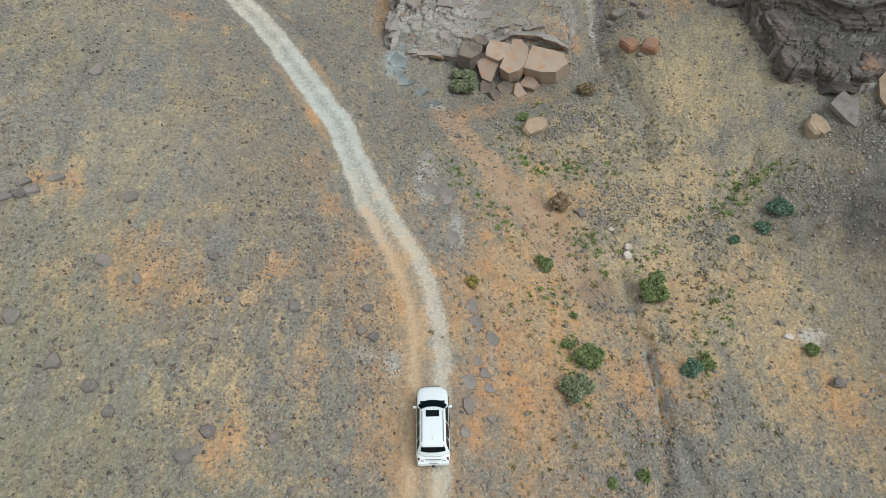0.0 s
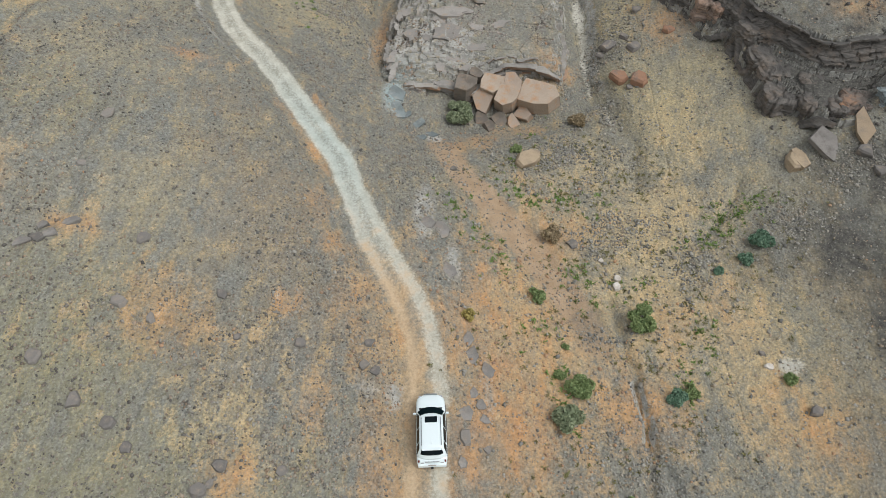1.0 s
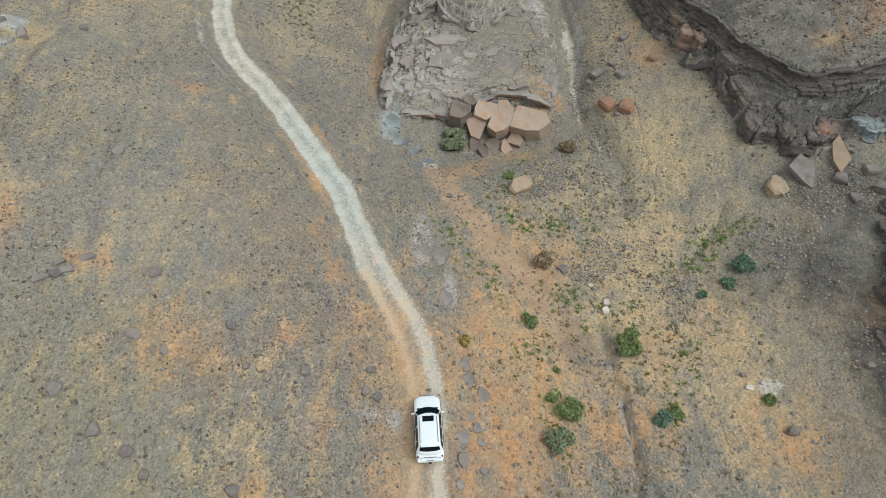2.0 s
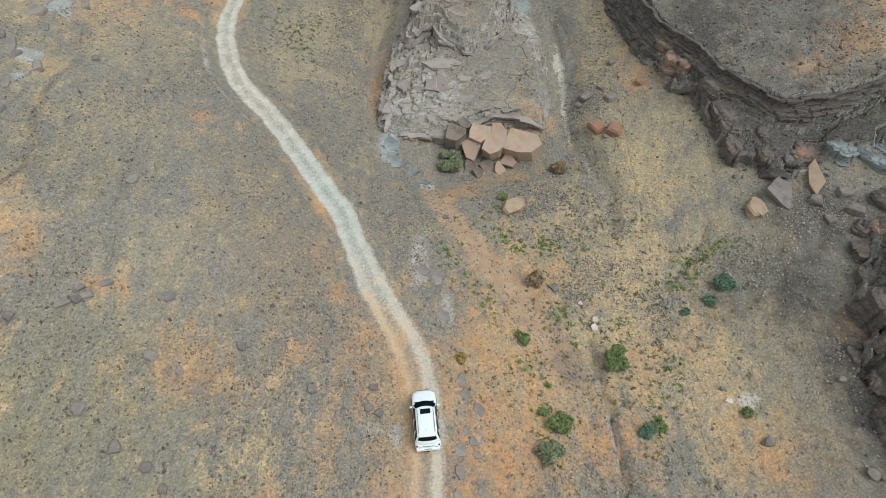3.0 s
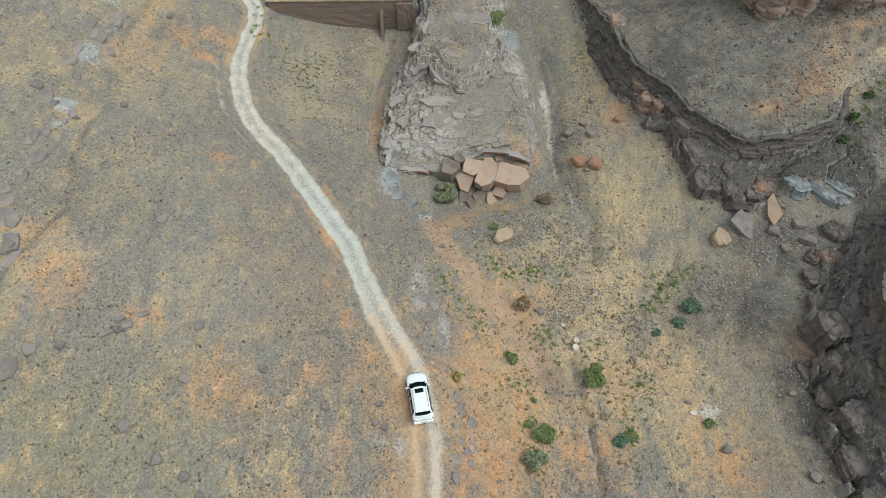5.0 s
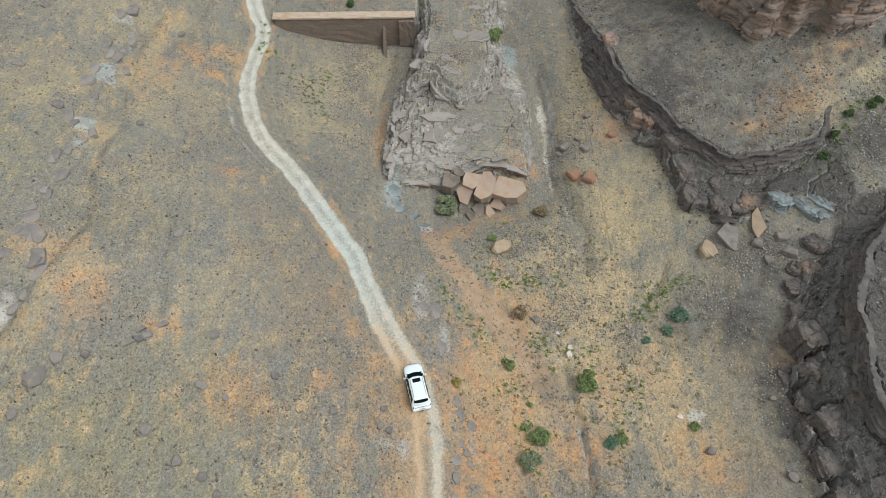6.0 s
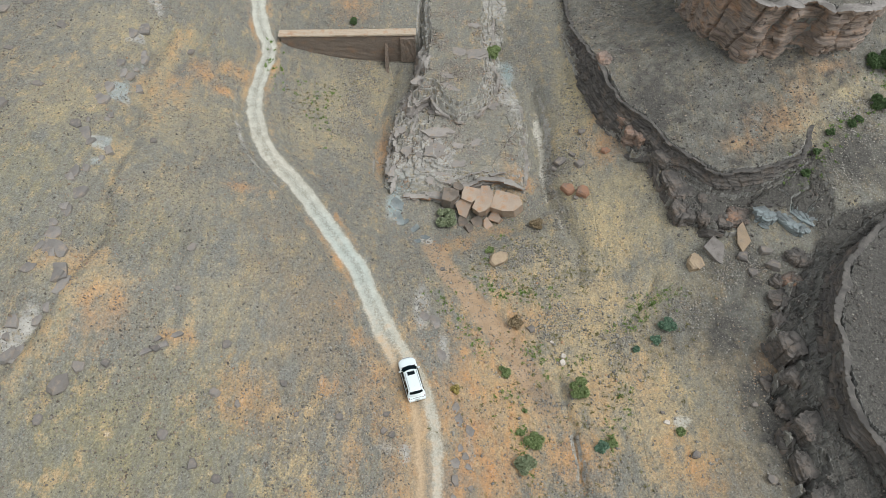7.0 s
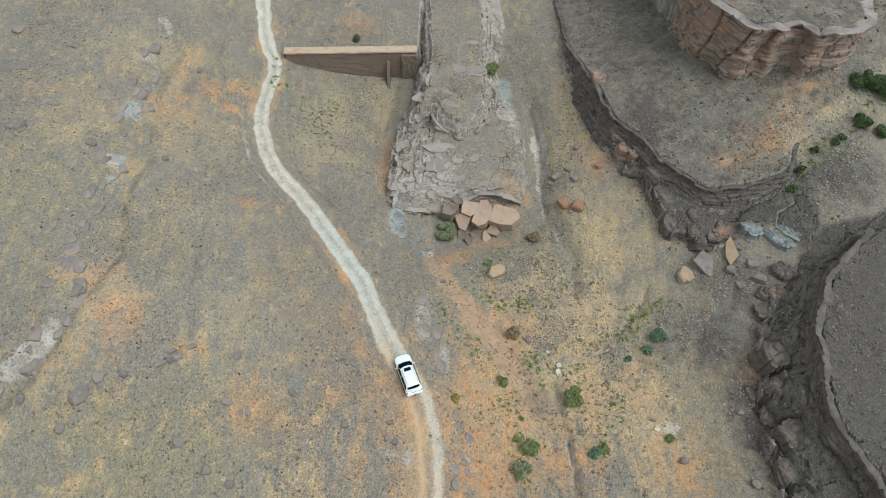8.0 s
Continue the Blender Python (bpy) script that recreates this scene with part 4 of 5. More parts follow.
strata("rock_ledge", "grey layered sandstone ledge with scalloped, cracked edges", LEDGE[1:10], LEDGE, GREY_FACE, GREY_CAP, 101, 0.32, 1.3, 0.24, 0.25, 0.1, back=0.3, depth=0.9, swell=0.5)
strata("rock_ledge", "grey sandstone ledge with an undercut rusty lip", LEDGE[8:14], LEDGE, RUST_FACE, GREY_CAP, 103, 0.5, 2.2, 0.25, 0.02, 0.45, 0.5, depth=1.4, back=1.2)
strata("rock_ledge", "grey sandstone ledge beside the dry gully", LEDGE[13:18], LEDGE, GREY_FACE, GREY_CAP, 105, 0.35, 1.6, 0.18, 0.1, 0.12, back=0.4, depth=0.8)
strata("rock_ledge", "rounded upper step of the grey ledge", KNOLL[1:11], KNOLL, GREY_FACE, GREY_CAP, 107, 0.3, 1.4, 0.22, 0.35, 0.15, depth=0.8, back=0.4, reach=0.5, swell=0.6)
strata("rock_ledge", "dark thin-bedded lip of a gravel bench", BENCH[0:13], BENCH, DARK_FACE, DARK_CAP, 111, 0.22, 1.1, 0.16, 0.3, 0.25, 0.15, reach=1.6, depth=0.8, back=0.7)
strata("rock_ledge", "dark massive sandstone shelf below the bench", SHELF[0:10], SHELF, DARK_FACE, DARK_CAP, 113, 0.5, 2.6, 0.35, 0.3, 0.1, back=0.2, depth=0.5, swell=0.6)
strata("rock_cliff", "dark blocky lower cliff beside the wash", LOW_CLIFF[2:13], LOW_CLIFF, DARK_FACE, DARK_CAP, 115, 0.5, 2.4, 0.4, 0.35, 0.1, back=0.2, depth=0.5, swell=0.7)
strata("rock_cliff", "dark upper cliff with a worn lip", HIGH_CLIFF[1:11], HIGH_CLIFF, DARK_FACE, DARK_CAP, 117, 0.3, 1.4, 0.2, 0.25, 0.25, 0.25, reach=1.6, depth=1.1, back=0.8, swell=0.6)
strata("rock_cliff", "tall banded red and grey cliff with a pale slab cap", FAR_CLIFF[1:17], FAR_CLIFF, CLIFF_FACE, CLIFF_CAP, 119, 0.5, 2.4, 0.3, 0.0, 0.55, 0.3, reach=1.0, back=1.8, depth=2.4, swell=0.45, drop=0.8, cleft=0.8)
rock_band("rock_ledge", "loose orange and grey blocks on the broken lip of the ledge", LEDGE[9:14], LEDGE, [0.25], PINK_ROCK, 103, (0.9, 2.2), 1.5, 0.7, GREY_ROCK, gaps=0.5)

# the beds of the ledge step back from its edge, one thin lip above another
MIDDLE = Vector((3.5, 72))
for k, inset in enumerate((1.0, 2.1, 3.4, 4.9)):
    line = [(px + inset * (MIDDLE.x - px) / math.hypot(MIDDLE.x - px, 3) + 0.3 * math.sin(5 * q + k), py + (0.9 * inset if q > 5 else 0)) for q, (px, py) in enumerate(LEDGE[2:10])]
    strata("rock_ledge", "thin cracked bed of the stepped grey ledge", line, LEDGE, GREY_FACE, GREY_CAP, 131 + k, 0.17, 1.2 + 0.3 * k, 0.2, 0.1, 0.22, 0.2, reach=0.35, back=0.35, depth=0.8, swell=1.1, drop=0.1, fine=0.11)
for k, line in enumerate(([(4.5, 61.6), (6.0, 62.2), (8.2, 61.7), (10.4, 62.0), (12.2, 61.4)], [(-1.5, 61.5), (0.8, 62.6), (2.8, 61.6), (4.4, 62.4), (6.0, 63.4)], [(4.6, 90.5), (3.4, 92.4), (3.0, 95.5), (3.8, 98), (3.4, 103)])):
    strata("rock_ledge", "low cracked step on the ledge's top", line, LEDGE if k < 2 else KNOLL, RUST_FACE if k == 0 else GREY_FACE, GREY_CAP, 141 + k, 0.2, 1.5, 0.25, 0.1, 0.25, 0.2, reach=0.4, back=0.4, depth=0.8, swell=0.6, drop=0.1, fine=0.11)


def crag(x, y, w, d, tall, turn, material, label, seed, lift=0.4, tilt=(0, 0)):
    """A massive bedded block: a rounded, notched plan in uneven beds, with a stepped and cracked top."""
    rng = np.random.default_rng(seed)
    n, layers = 56, int(tall / 0.16)
    a = np.linspace(0, 2 * math.pi, n, endpoint=False)
    plan = 1 / (np.abs(np.cos(a))**4 + np.abs(np.sin(a))**4)**0.25
    plan = plan * (1 + 0.16 * fbm(3 * np.cos(a), 3 * np.sin(a), 1.6, seed, 3)) * np.where(rng.uniform(0, 1, n) < 0.08, 0.86, 1)
    rows, push = [], 0.0
    for k in range(layers + 1):
        z = -tall + tall * k / layers
        if rng.uniform() < 0.4:
            push = rng.uniform(-0.12, 0.1)
            notch = np.repeat(rng.uniform(-0.07, 0.07, 14), 4)
        elif k == 0:
            notch = np.zeros(n)
        r = plan * (1 + 0.16 * (1 - k / layers) + push + notch - (0.12 if k == layers else 0.0)) + 0.03 * rng.normal(size=n)
        rows.append(np.column_stack([0.5 * w * r * np.cos(a), 0.5 * d * r * np.sin(a), np.full(n, z) + 0.03 * rng.normal(size=n)]))
    rim_row = rows[-1]
    for share in (0.85, 0.7, 0.5, 0.3, 0.12):
        p = rim_row * (share, share, 1)
        cell, joint = cells(p[:, 0] + seed, p[:, 1], 0.9, seed)
        p[:, 2] = 0.05 + 0.3 * (cell - 0.5) - 0.12 * np.exp(-(joint / 0.08)**2)
        rows.append(p)
    i = (np.arange(len(rows) - 1)[:, None] * n + np.arange(n)[None]).ravel()
    j = (np.arange(len(rows) - 1)[:, None] * n + (np.arange(n)[None] + 1) % n).ravel()
    faces = np.stack([i, j, j + n, i + n], 1).tolist() + [list(range((len(rows) - 1) * n, len(rows) * n))]
    ob = new("rock_crag", mesh_of("rock_crag", np.vstack(rows), faces, material))
    ob.matrix_world = pose(x, y, hz(x, y) + lift, tilt[0], tilt[1], turn)
    return tagged(ob, label, "rock", "crags of the dark cliff")


RUST_CRAG = strata_material("rusty_dark_crag", (124, 112, 103), (100, 95, 90), (176, 134, 102), (66, 61, 57))
PINK_CRAG = strata_material("pink_grey_crag", (158, 140, 127), (128, 118, 110), (172, 136, 110), (80, 72, 66))
SHALE_CRAG = strata_material("blue_grey_shale_crag", (140, 150, 150), (112, 118, 118), (150, 164, 164), (84, 86, 84))
for k, (x, y, w, d, turn) in enumerate([(30.9, 54.3, 3.4, 4.4, 12), (31.0, 50.6, 3.0, 3.4, -8), (33.2, 48.9, 2.2, 2.4, 20), (34.9, 48.0, 1.6, 2.2, -15), (29.8, 58.2, 2.4, 2.8, 25), (33.6, 51.6, 2.2, 2.0, 5), (41.3, 41.4, 2.2, 2.6, 30),
                                        (38.3, 36.9, 2.6, 2.2, 10), (37.3, 33.4, 2.0, 2.8, -12), (36.8, 30.2, 2.4, 2.8, 8), (36.6, 26.9, 2.8, 2.4, 35), (35.2, 24.2, 2.2, 2.4, -20), (35.8, 21.2, 2.6, 2.8, 15), (34.8, 17.8, 2.4, 2.8, -5), (35.2, 14.2, 2.8, 3.0, 20), (38.6, 39.2, 1.6, 1.5, 40), (34.4, 27.2, 1.4, 1.6, 10)]):
    crag(x, y, w, d, 3.2, turn, DARK_FACE, "massive dark sandstone crag standing out of the cliff foot", 700 + k, (0.5, 0.3, 0.1)[k % 3], (4 - 3 * (k % 4), 5 - 4 * (k % 3)))
for k, (x, y, w, d, turn) in enumerate([(36.6, 48.4, 3.4, 2.8, -8), (39.9, 38.9, 2.2, 1.8, 25)]):
    crag(x, y, w, d, 3.0, turn, RUST_CRAG, "dark crag with a rusty broken top", 730 + k, 0.4, (3, 2))
for k, (x, y, w, d, turn) in enumerate([(25.9, 66.2, 2.0, 2.8, 12), (26.5, 63.6, 1.8, 1.9, -10), (27.7, 62.2, 1.7, 1.6, 30), (24.2, 75.5, 1.8, 2.6, 10)]):
    crag(x, y, w, d, 2.6, turn, PINK_CRAG, "pinkish grey bedded crag at the bench edge", 740 + k, 0.5, (2, -3))
for k, (x, y, w, d, turn) in enumerate([(39.6, 48.0, 2.8, 3.0, 20), (41.6, 46.0, 1.8, 4.0, 28), (43.2, 46.6, 1.4, 3.2, 32)]):
    crag(x, y, w, d, 2.4, turn, SHALE_CRAG, "tilted blue-grey shale crag in the gully mouth", 750 + k, 0.3, (-10, 6))

# ---------------------------------------------------------------- loose blocks and boulders


def boulder(x, y, r, material, label, group, seed, flat=0.6, sides=7, sink=0.25, name="boulder"):
    """A weathered stone with facets, sunk a little into the ground."""
    rng = np.random.default_rng(seed)
    h = r * 2 * flat
    rx, ry = r * rng.uniform(0.85, 1.2), r * rng.uniform(0.75, 1.05)
    ring = ragged_ring(rng, rx, ry, sides, 0.26)
    verts, faces = prism(ring, 0, h, rng, 0.2 * r, 0.08 * r, (rng.uniform(-0.2, 0.2) * r, rng.uniform(-0.2, 0.2) * r))
    ob = new(name, mesh_of(name, verts, faces, material))
    ob.matrix_world = pose(x, y, hz(x, y) - sink * h, rng.uniform(-9, 9), rng.uniform(-9, 9), rng.uniform(0, 360))
    return tagged(ob, label, "boulder", group)


def slab(x, y, w, d, t, up, tilt, turn, material, label, group, seed, sides=6):
    """A broken flat slab, tilted as it fell."""
    rng = np.random.default_rng(seed)
    if sides == 4:
        corners = np.array([(-0.5, -0.5), (0.0, -0.56), (0.5, -0.5), (0.53, 0.0), (0.5, 0.5), (0.0, 0.55), (-0.5, 0.5), (-0.54, 0.0)]) * (w, d)
        corners += rng.uniform(-0.1, 0.1, (8, 2)) * (w, d)
        corners[rng.integers(0, 4) * 2] *= rng.uniform(0.55, 0.85)
        ring = corners
    else:
        ring = ragged_ring(rng, w / 2, d / 2, sides, 0.24)
    verts, faces = prism(ring, -t, 0, rng, 0.05, 0.04)
    ob = new("rock_slab", mesh_of("rock_slab", verts, faces, material))
    ob.matrix_world = pose(x, y, hz(x, y) + up, tilt[0], tilt[1], turn)
    return tagged(ob, label, "rock slab", group)


GREY_STONE = stone_material("grey_stone", (142, 137, 130), (114, 111, 107), (156, 144, 130), 0.9, "object")
TAN_STONE = stone_material("ochre_stone", (180, 162, 136), (160, 142, 120), (150, 138, 122), 0.9, "object", 0.3)
WHITE_STONE = stone_material("white_stone", (214, 208, 198), (196, 190, 180), (180, 166, 148), 0.9, "object")
RED_STONE = stone_material("rusty_stone", (162, 126, 102), (140, 110, 92), (120, 110, 102), 0.9, "object")
for k, (x, y, r) in enumerate(FIELD_STONES):
    boulder(x, y, r, GREY_STONE, "dark grey weathered stone lying on the gravel slope", "stones on the slope", 200 + k, 0.28 if r > 0.55 else 0.4)
for k, (x, y, r) in enumerate(TRACK_STONES):
    boulder(x, y, r, GREY_STONE, "grey broken stone half sunk beside the track", "stones by the track", 260 + k, 0.32)
for k, (x, y, r) in enumerate(WASH_STONES):
    kind = (TAN_STONE, "ochre flat-topped boulder in the dry wash") if k in (0, 8) else (WHITE_STONE, "whitish stone lying in the dry wash") if k in (4, 5, 6, 7) else (GREY_STONE, "grey boulder lying in the dry wash")
    boulder(x, y, r, kind[0], kind[1], "stones in the wash", 300 + k, 0.5)
for k, (x, y, r) in enumerate(RED_BLOCKS):
    boulder(x, y, r, RED_STONE, "rusty orange block fallen on the ochre slope", "fallen rusty blocks", 330 + k, 0.4, 6)
for k, (x, y, r) in enumerate(DARK_BLOCKS):
    boulder(x, y, 0.8 * r, GREY_STONE, "dark grey block fallen below the rock shelf", "fallen dark blocks", 350 + k, 0.4, 6)
for k, (x, y, r) in enumerate(OUTCROP_SLABS):
    slab(x, y, 2 * r, 2.4 * r, 0.3, 0.12, (random.uniform(-5, 5), random.uniform(-5, 5)), random.uniform(-25, 25), GREY_ROCK, "flat grey slab of bedrock beside the track", "bedrock slabs", 370 + k)
for k, (x, y, w, d) in enumerate(FALLEN):
    slab(x, y, 0.9 * w, 0.9 * d, 2.4 if w > 2 else 1.2, FALLEN_TOP[k] - hz(x, y), FALLEN_TILT[k], FALLEN_TURN[k], SPLIT_ROCK if k not in (5, 6, 8, 10, 11) else GREY_BED, "orange sandstone block broken off the ledge" if k not in (5, 6, 8, 10, 11) else "grey-brown sandstone block broken off the ledge", "blocks broken off the ledge", 400 + k, 4)
for k, (x, y, w, d) in enumerate(FOOT_SLABS):
    slab(x, y, w, d, 0.5, 0.55, ((16, 4), (14, -8), (8, 5))[k], (15, -12, 30)[k], (PALE_ROCK, TAN_STONE, TAN_STONE)[k], ("large pale triangular slab leaning below the shelf", "tan slab leaning below the shelf", "small tan block below the shelf")[k], "slabs below the shelf", 430 + k, (5, 5, 6)[k])
for k, (x, y, w, d, turn) in enumerate([(-3.0, 53.4, 1.0, 2.4, -35), (-1.6, 52.4, 1.6, 0.9, 10), (-5.4, 57.2, 2.0, 2.2, 20), (-5.0, 54.6, 1.6, 3.0, 15), (-4.0, 54.6, 1.4, 0.8, 40), (-2.6, 51.2, 1.1, 0.8, 5)]):
    slab(x, y, w, d, 0.3, 0.15, (4, 5), turn, TEAL_ROCK, "pale blue-grey slab in the pool hollow", "pale slabs", 440 + k)
for k, (x, y) in enumerate(smooth_line([(-42.5, 84), (-42.3, 76), (-41.2, 69.5), (-40.8, 60.5), (-39.3, 54), (-39.6, 48), (-38.8, 42), (-39.0, 37), (-37.6, 34), (-40.5, 29.5), (-43, 25)], 4)):
    w = random.uniform(0.7, 2.4)
    slab(x + random.uniform(-1.6, 1.6), y + random.uniform(-1.0, 1.0), w, w * random.uniform(0.5, 1.0), 0.5, 0.14, (random.uniform(-6, 6), random.uniform(-10, 4)), random.uniform(60, 120), GREY_ROCK,
         "weathered bedrock slab along the gully on the slope", "gully bedrock", 900 + k, 4)
for k, (x, y, w, d) in enumerate([(-28.6, 28.6, 1.8, 0.7), (-27.0, 29.4, 1.3, 0.8), (-26.0, 30.6, 1.4, 0.6), (-27.6, 30.2, 1.0, 0.6)]):
    slab(x, y, w, d, 0.35, 0.16, (4, -3), 25, GREY_ROCK, "small broken ledge of grey rock on the slope", "small ledge", 960 + k)


# thin plates of the ledge's beds, lying one on another
plates = tagged(new("bedding_plates"), "loose grey sandstone plates covering the stepped ledge", "rock plates", kind="structure")
plate_rng = np.random.default_rng(77)
PLATE_ROCK = stone_material("ledge_plate", (166, 161, 154), (142, 138, 132), (170, 156, 138), 0.92, "object", 0.25)
for k in range(70):
    if k < 45:
        px, py = plate_rng.uniform(-6.2, 5.5), plate_rng.uniform(57.8, 84)
        if px + 6.4 > 3 + 0.5 * (84 - py) * plate_rng.uniform(0.3, 1.0):
            continue
    elif k < 58:
        px, py = plate_rng.uniform(-2.5, 10.5), plate_rng.uniform(58.3, 72)
    else:
        px, py = plate_rng.uniform(-2.2, 9.5), plate_rng.uniform(73.5, 92)
    if inside(np.array([px]), np.array([py]), LEDGE)[0] < 0.5 or plate_rng.uniform() < 0.3:
        continue
    w = plate_rng.uniform(0.7, 1.9)
    ring = ragged_ring(plate_rng, w, w * plate_rng.uniform(0.45, 0.8), 15, 0.32)
    verts, faces = prism(ring, -0.3, plate_rng.uniform(0.04, 0.12), plate_rng, 0.03, 0.03)
    ob = part("plate", mesh_of("plate", verts, faces, PLATE_ROCK), plates)
    ob.matrix_world = pose(px, py, hz(px, py), plate_rng.uniform(-3, 5), plate_rng.uniform(-5, 3), plate_rng.uniform(40, 140) if px < 0 else plate_rng.uniform(-30, 30))
# ---------------------------------------------------------------- the dam across the side wash
MASONRY = Nodes("rubble_masonry", 0.95)
brick = MASONRY.add("ShaderNodeTexBrick")
swing = MASONRY.add("ShaderNodeMapping")
swing.inputs["Rotation"].default_value = (radians(90), 0, 0)
MASONRY.link(MASONRY.coord.outputs["Object"], swing.inputs["Vector"])
MASONRY.link(swing.outputs[0], brick.inputs["Vector"])
brick.inputs["Scale"].default_value = 2.2
brick.inputs["Color1"].default_value, brick.inputs["Color2"].default_value, brick.inputs["Mortar"].default_value = srgb(126, 112, 100), srgb(98, 91, 84), srgb(140, 130, 118)
brick.inputs["Mortar Size"].default_value = 0.03
stain = MASONRY.noise(0.5, 5, 0.7)
MASONRY = MASONRY.done(MASONRY.mix(MASONRY.ramp(stain, 0.52, 0.7, 0.0, 0.7), brick.outputs["Color"], srgb(146, 118, 94)), MASONRY.bump(MASONRY.noise(5, 6, 0.7), 0.1, 0.8))
COPING = stone_material("mortar_coping", (198, 184, 164), (188, 174, 154), (182, 152, 124), 0.95, "object")


def box(bm, x0, x1, y0, y1, z0, z1, matrix=None):
    m = Matrix.Translation(((x0 + x1) / 2, (y0 + y1) / 2, (z0 + z1) / 2)) @ Matrix.Diagonal((x1 - x0, y1 - y0, z1 - z0, 1))
    return bmesh.ops.create_cube(bm, size=1, matrix=(matrix or Matrix()) @ m)["verts"]


def rough_up(bm, amount, cuts, seed):
    bmesh.ops.subdivide_edges(bm, edges=bm.edges[:], cuts=cuts, use_grid_fill=True)
    rng = random.Random(seed)
    for v in bm.verts:
        v.co += Vector((rng.uniform(-1, 1), rng.uniform(-1, 1), rng.uniform(-1, 1))) * amount
    return bm


dam = tagged(new("dam_wall"), "weathered stone dam wall with a pale mortar top across the side wash", "dam")
dam.location = (-13.8, 90.9, -2.2)
bm = bmesh.new()
box(bm, -10.6, 10.9, -0.55, 0.75, -6.0, -0.11)
part("wall_body", (rough_up(bm, 0.05, 14, 1), MASONRY), dam)
bm = bmesh.new()
box(bm, -10.9, 11.1, -0.7, 0.9, -0.12, 0.12)
part("coping", (rough_up(bm, 0.05, 18, 2), COPING), dam, "pale worn mortar top")
bm = bmesh.new()
for v in box(bm, 6.0, 6.5, -2.8, -0.5, -6.0, -1.6):
    if v.co.z > -3 and v.co.y < -1:
        v.co.y, v.co.z = -1.2, -2.4
part("buttress", (rough_up(bm, 0.06, 4, 3), MASONRY), dam, "sloping stone buttress fin")
bm = bmesh.new()
box(bm, 8.6, 11.0, -1.1, -0.5, -5.0, -0.5)
part("abutment", (rough_up(bm, 0.06, 6, 4), MASONRY), dam)

# ---------------------------------------------------------------- shrubs and grass


def leaves_mesh(name, centres, size, material, rng, long=1.0):
    """Small folded leaf sprays at many places, joined."""
    n = len(centres)
    a = rng.normal(size=(n, 3))
    a /= np.linalg.norm(a, axis=1)[:, None]
    b = np.cross(a, rng.normal(size=(n, 3)))
    b /= np.linalg.norm(b, axis=1)[:, None]
    s = size * rng.uniform(0.6, 1.3, n)[:, None]
    v = np.stack([centres - a * s * long, centres + b * s * 0.55, centres + a * s * long, centres - b * s * 0.55 + np.cross(a, b) * s * 0.3], 1).reshape(-1, 3)
    f = np.arange(4 * n).reshape(-1, 4)
    return mesh_of(name, v, f.tolist(), material)


def shrub(x, y, r, material, wood, label, seed, tall=0.8, density=1.0):
    rng = np.random.default_rng(seed)
    thing = tagged(new("shrub"), label, "shrub", "shrubs in the wash")
    thing.matrix_world = pose(x, y, hz(x, y), 0, 0, rng.uniform(0, 360))
    lobes = []
    for _ in range(rng.integers(7, 11)):
        a, d = rng.uniform(0, 2 * math.pi), r * 0.62 * math.sqrt(rng.uniform(0, 1))
        lobes.append((d * math.cos(a), d * math.sin(a) * 0.9, r * tall * rng.uniform(0.35, 0.75), r * rng.uniform(0.26, 0.46)))
    verts, faces = [], []
    for lx, ly, lz, lr in lobes:
        foot, tip = np.array([lx * 0.12, ly * 0.12, -0.05]), np.array([lx, ly, lz])
        side = np.cross(tip - foot, (0.3, 0.5, 0.1))
        side /= np.linalg.norm(side)
        other = np.cross(side, tip - foot)
        other /= np.linalg.norm(other)
        k = len(verts)
        for p, w in ((foot, 0.03), ((foot + tip) / 2 + rng.normal(0, 0.04, 3) * r, 0.02), (tip, 0.006)):
            for c in range(4):
                q = c * math.pi / 2
                verts.append(p + w * (math.cos(q) * side + math.sin(q) * other))
        for ring in (0, 4):
            for c in range(4):
                faces.append((k + ring + c, k + ring + (c + 1) % 4, k + ring + 4 + (c + 1) % 4, k + ring + 4 + c))
    part("stems", mesh_of("stems", verts, faces, wood), thing)
    points = []
    for lx, ly, lz, lr in lobes:
        n = int(150 * density * (lr / 0.4)**2 * 1.6) + 60
        v = rng.normal(size=(n, 3))
        v /= np.linalg.norm(v, axis=1)[:, None]
        v *= (lr * rng.uniform(0.55, 1.08, n)**0.6)[:, None]
        points.append(v * (1, 1, 0.8) + (lx, ly, lz))
    points = np.vstack(points)
    points[:, 2] = np.maximum(points[:, 2], 0.03)
    part("foliage", leaves_mesh("foliage", points, 0.075 + 0.02 * r, material, rng, 1.3), thing)
    return thing


GREEN = leaf_material("green_leaves", (104, 124, 80), (146, 160, 110))
GULLY_GREEN = leaf_material("dark_gully_leaves", (66, 90, 56), (100, 120, 80))
SAGE = leaf_material("grey_green_leaves", (112, 126, 98), (152, 160, 128))
BLUE_GREEN = leaf_material("blue_green_leaves", (88, 120, 98), (126, 152, 128))
DRY = leaf_material("dry_twigs_and_leaves", (130, 116, 92), (164, 148, 118))
STRAW = leaf_material("straw_grass", (150, 140, 84), (176, 160, 100))
GRASS_GREEN = leaf_material("fresh_grass", (88, 118, 60), (130, 150, 86))
WOOD = stone_material("grey_bark", (96, 84, 70), (80, 70, 60), (110, 98, 84), 0.9, "object")
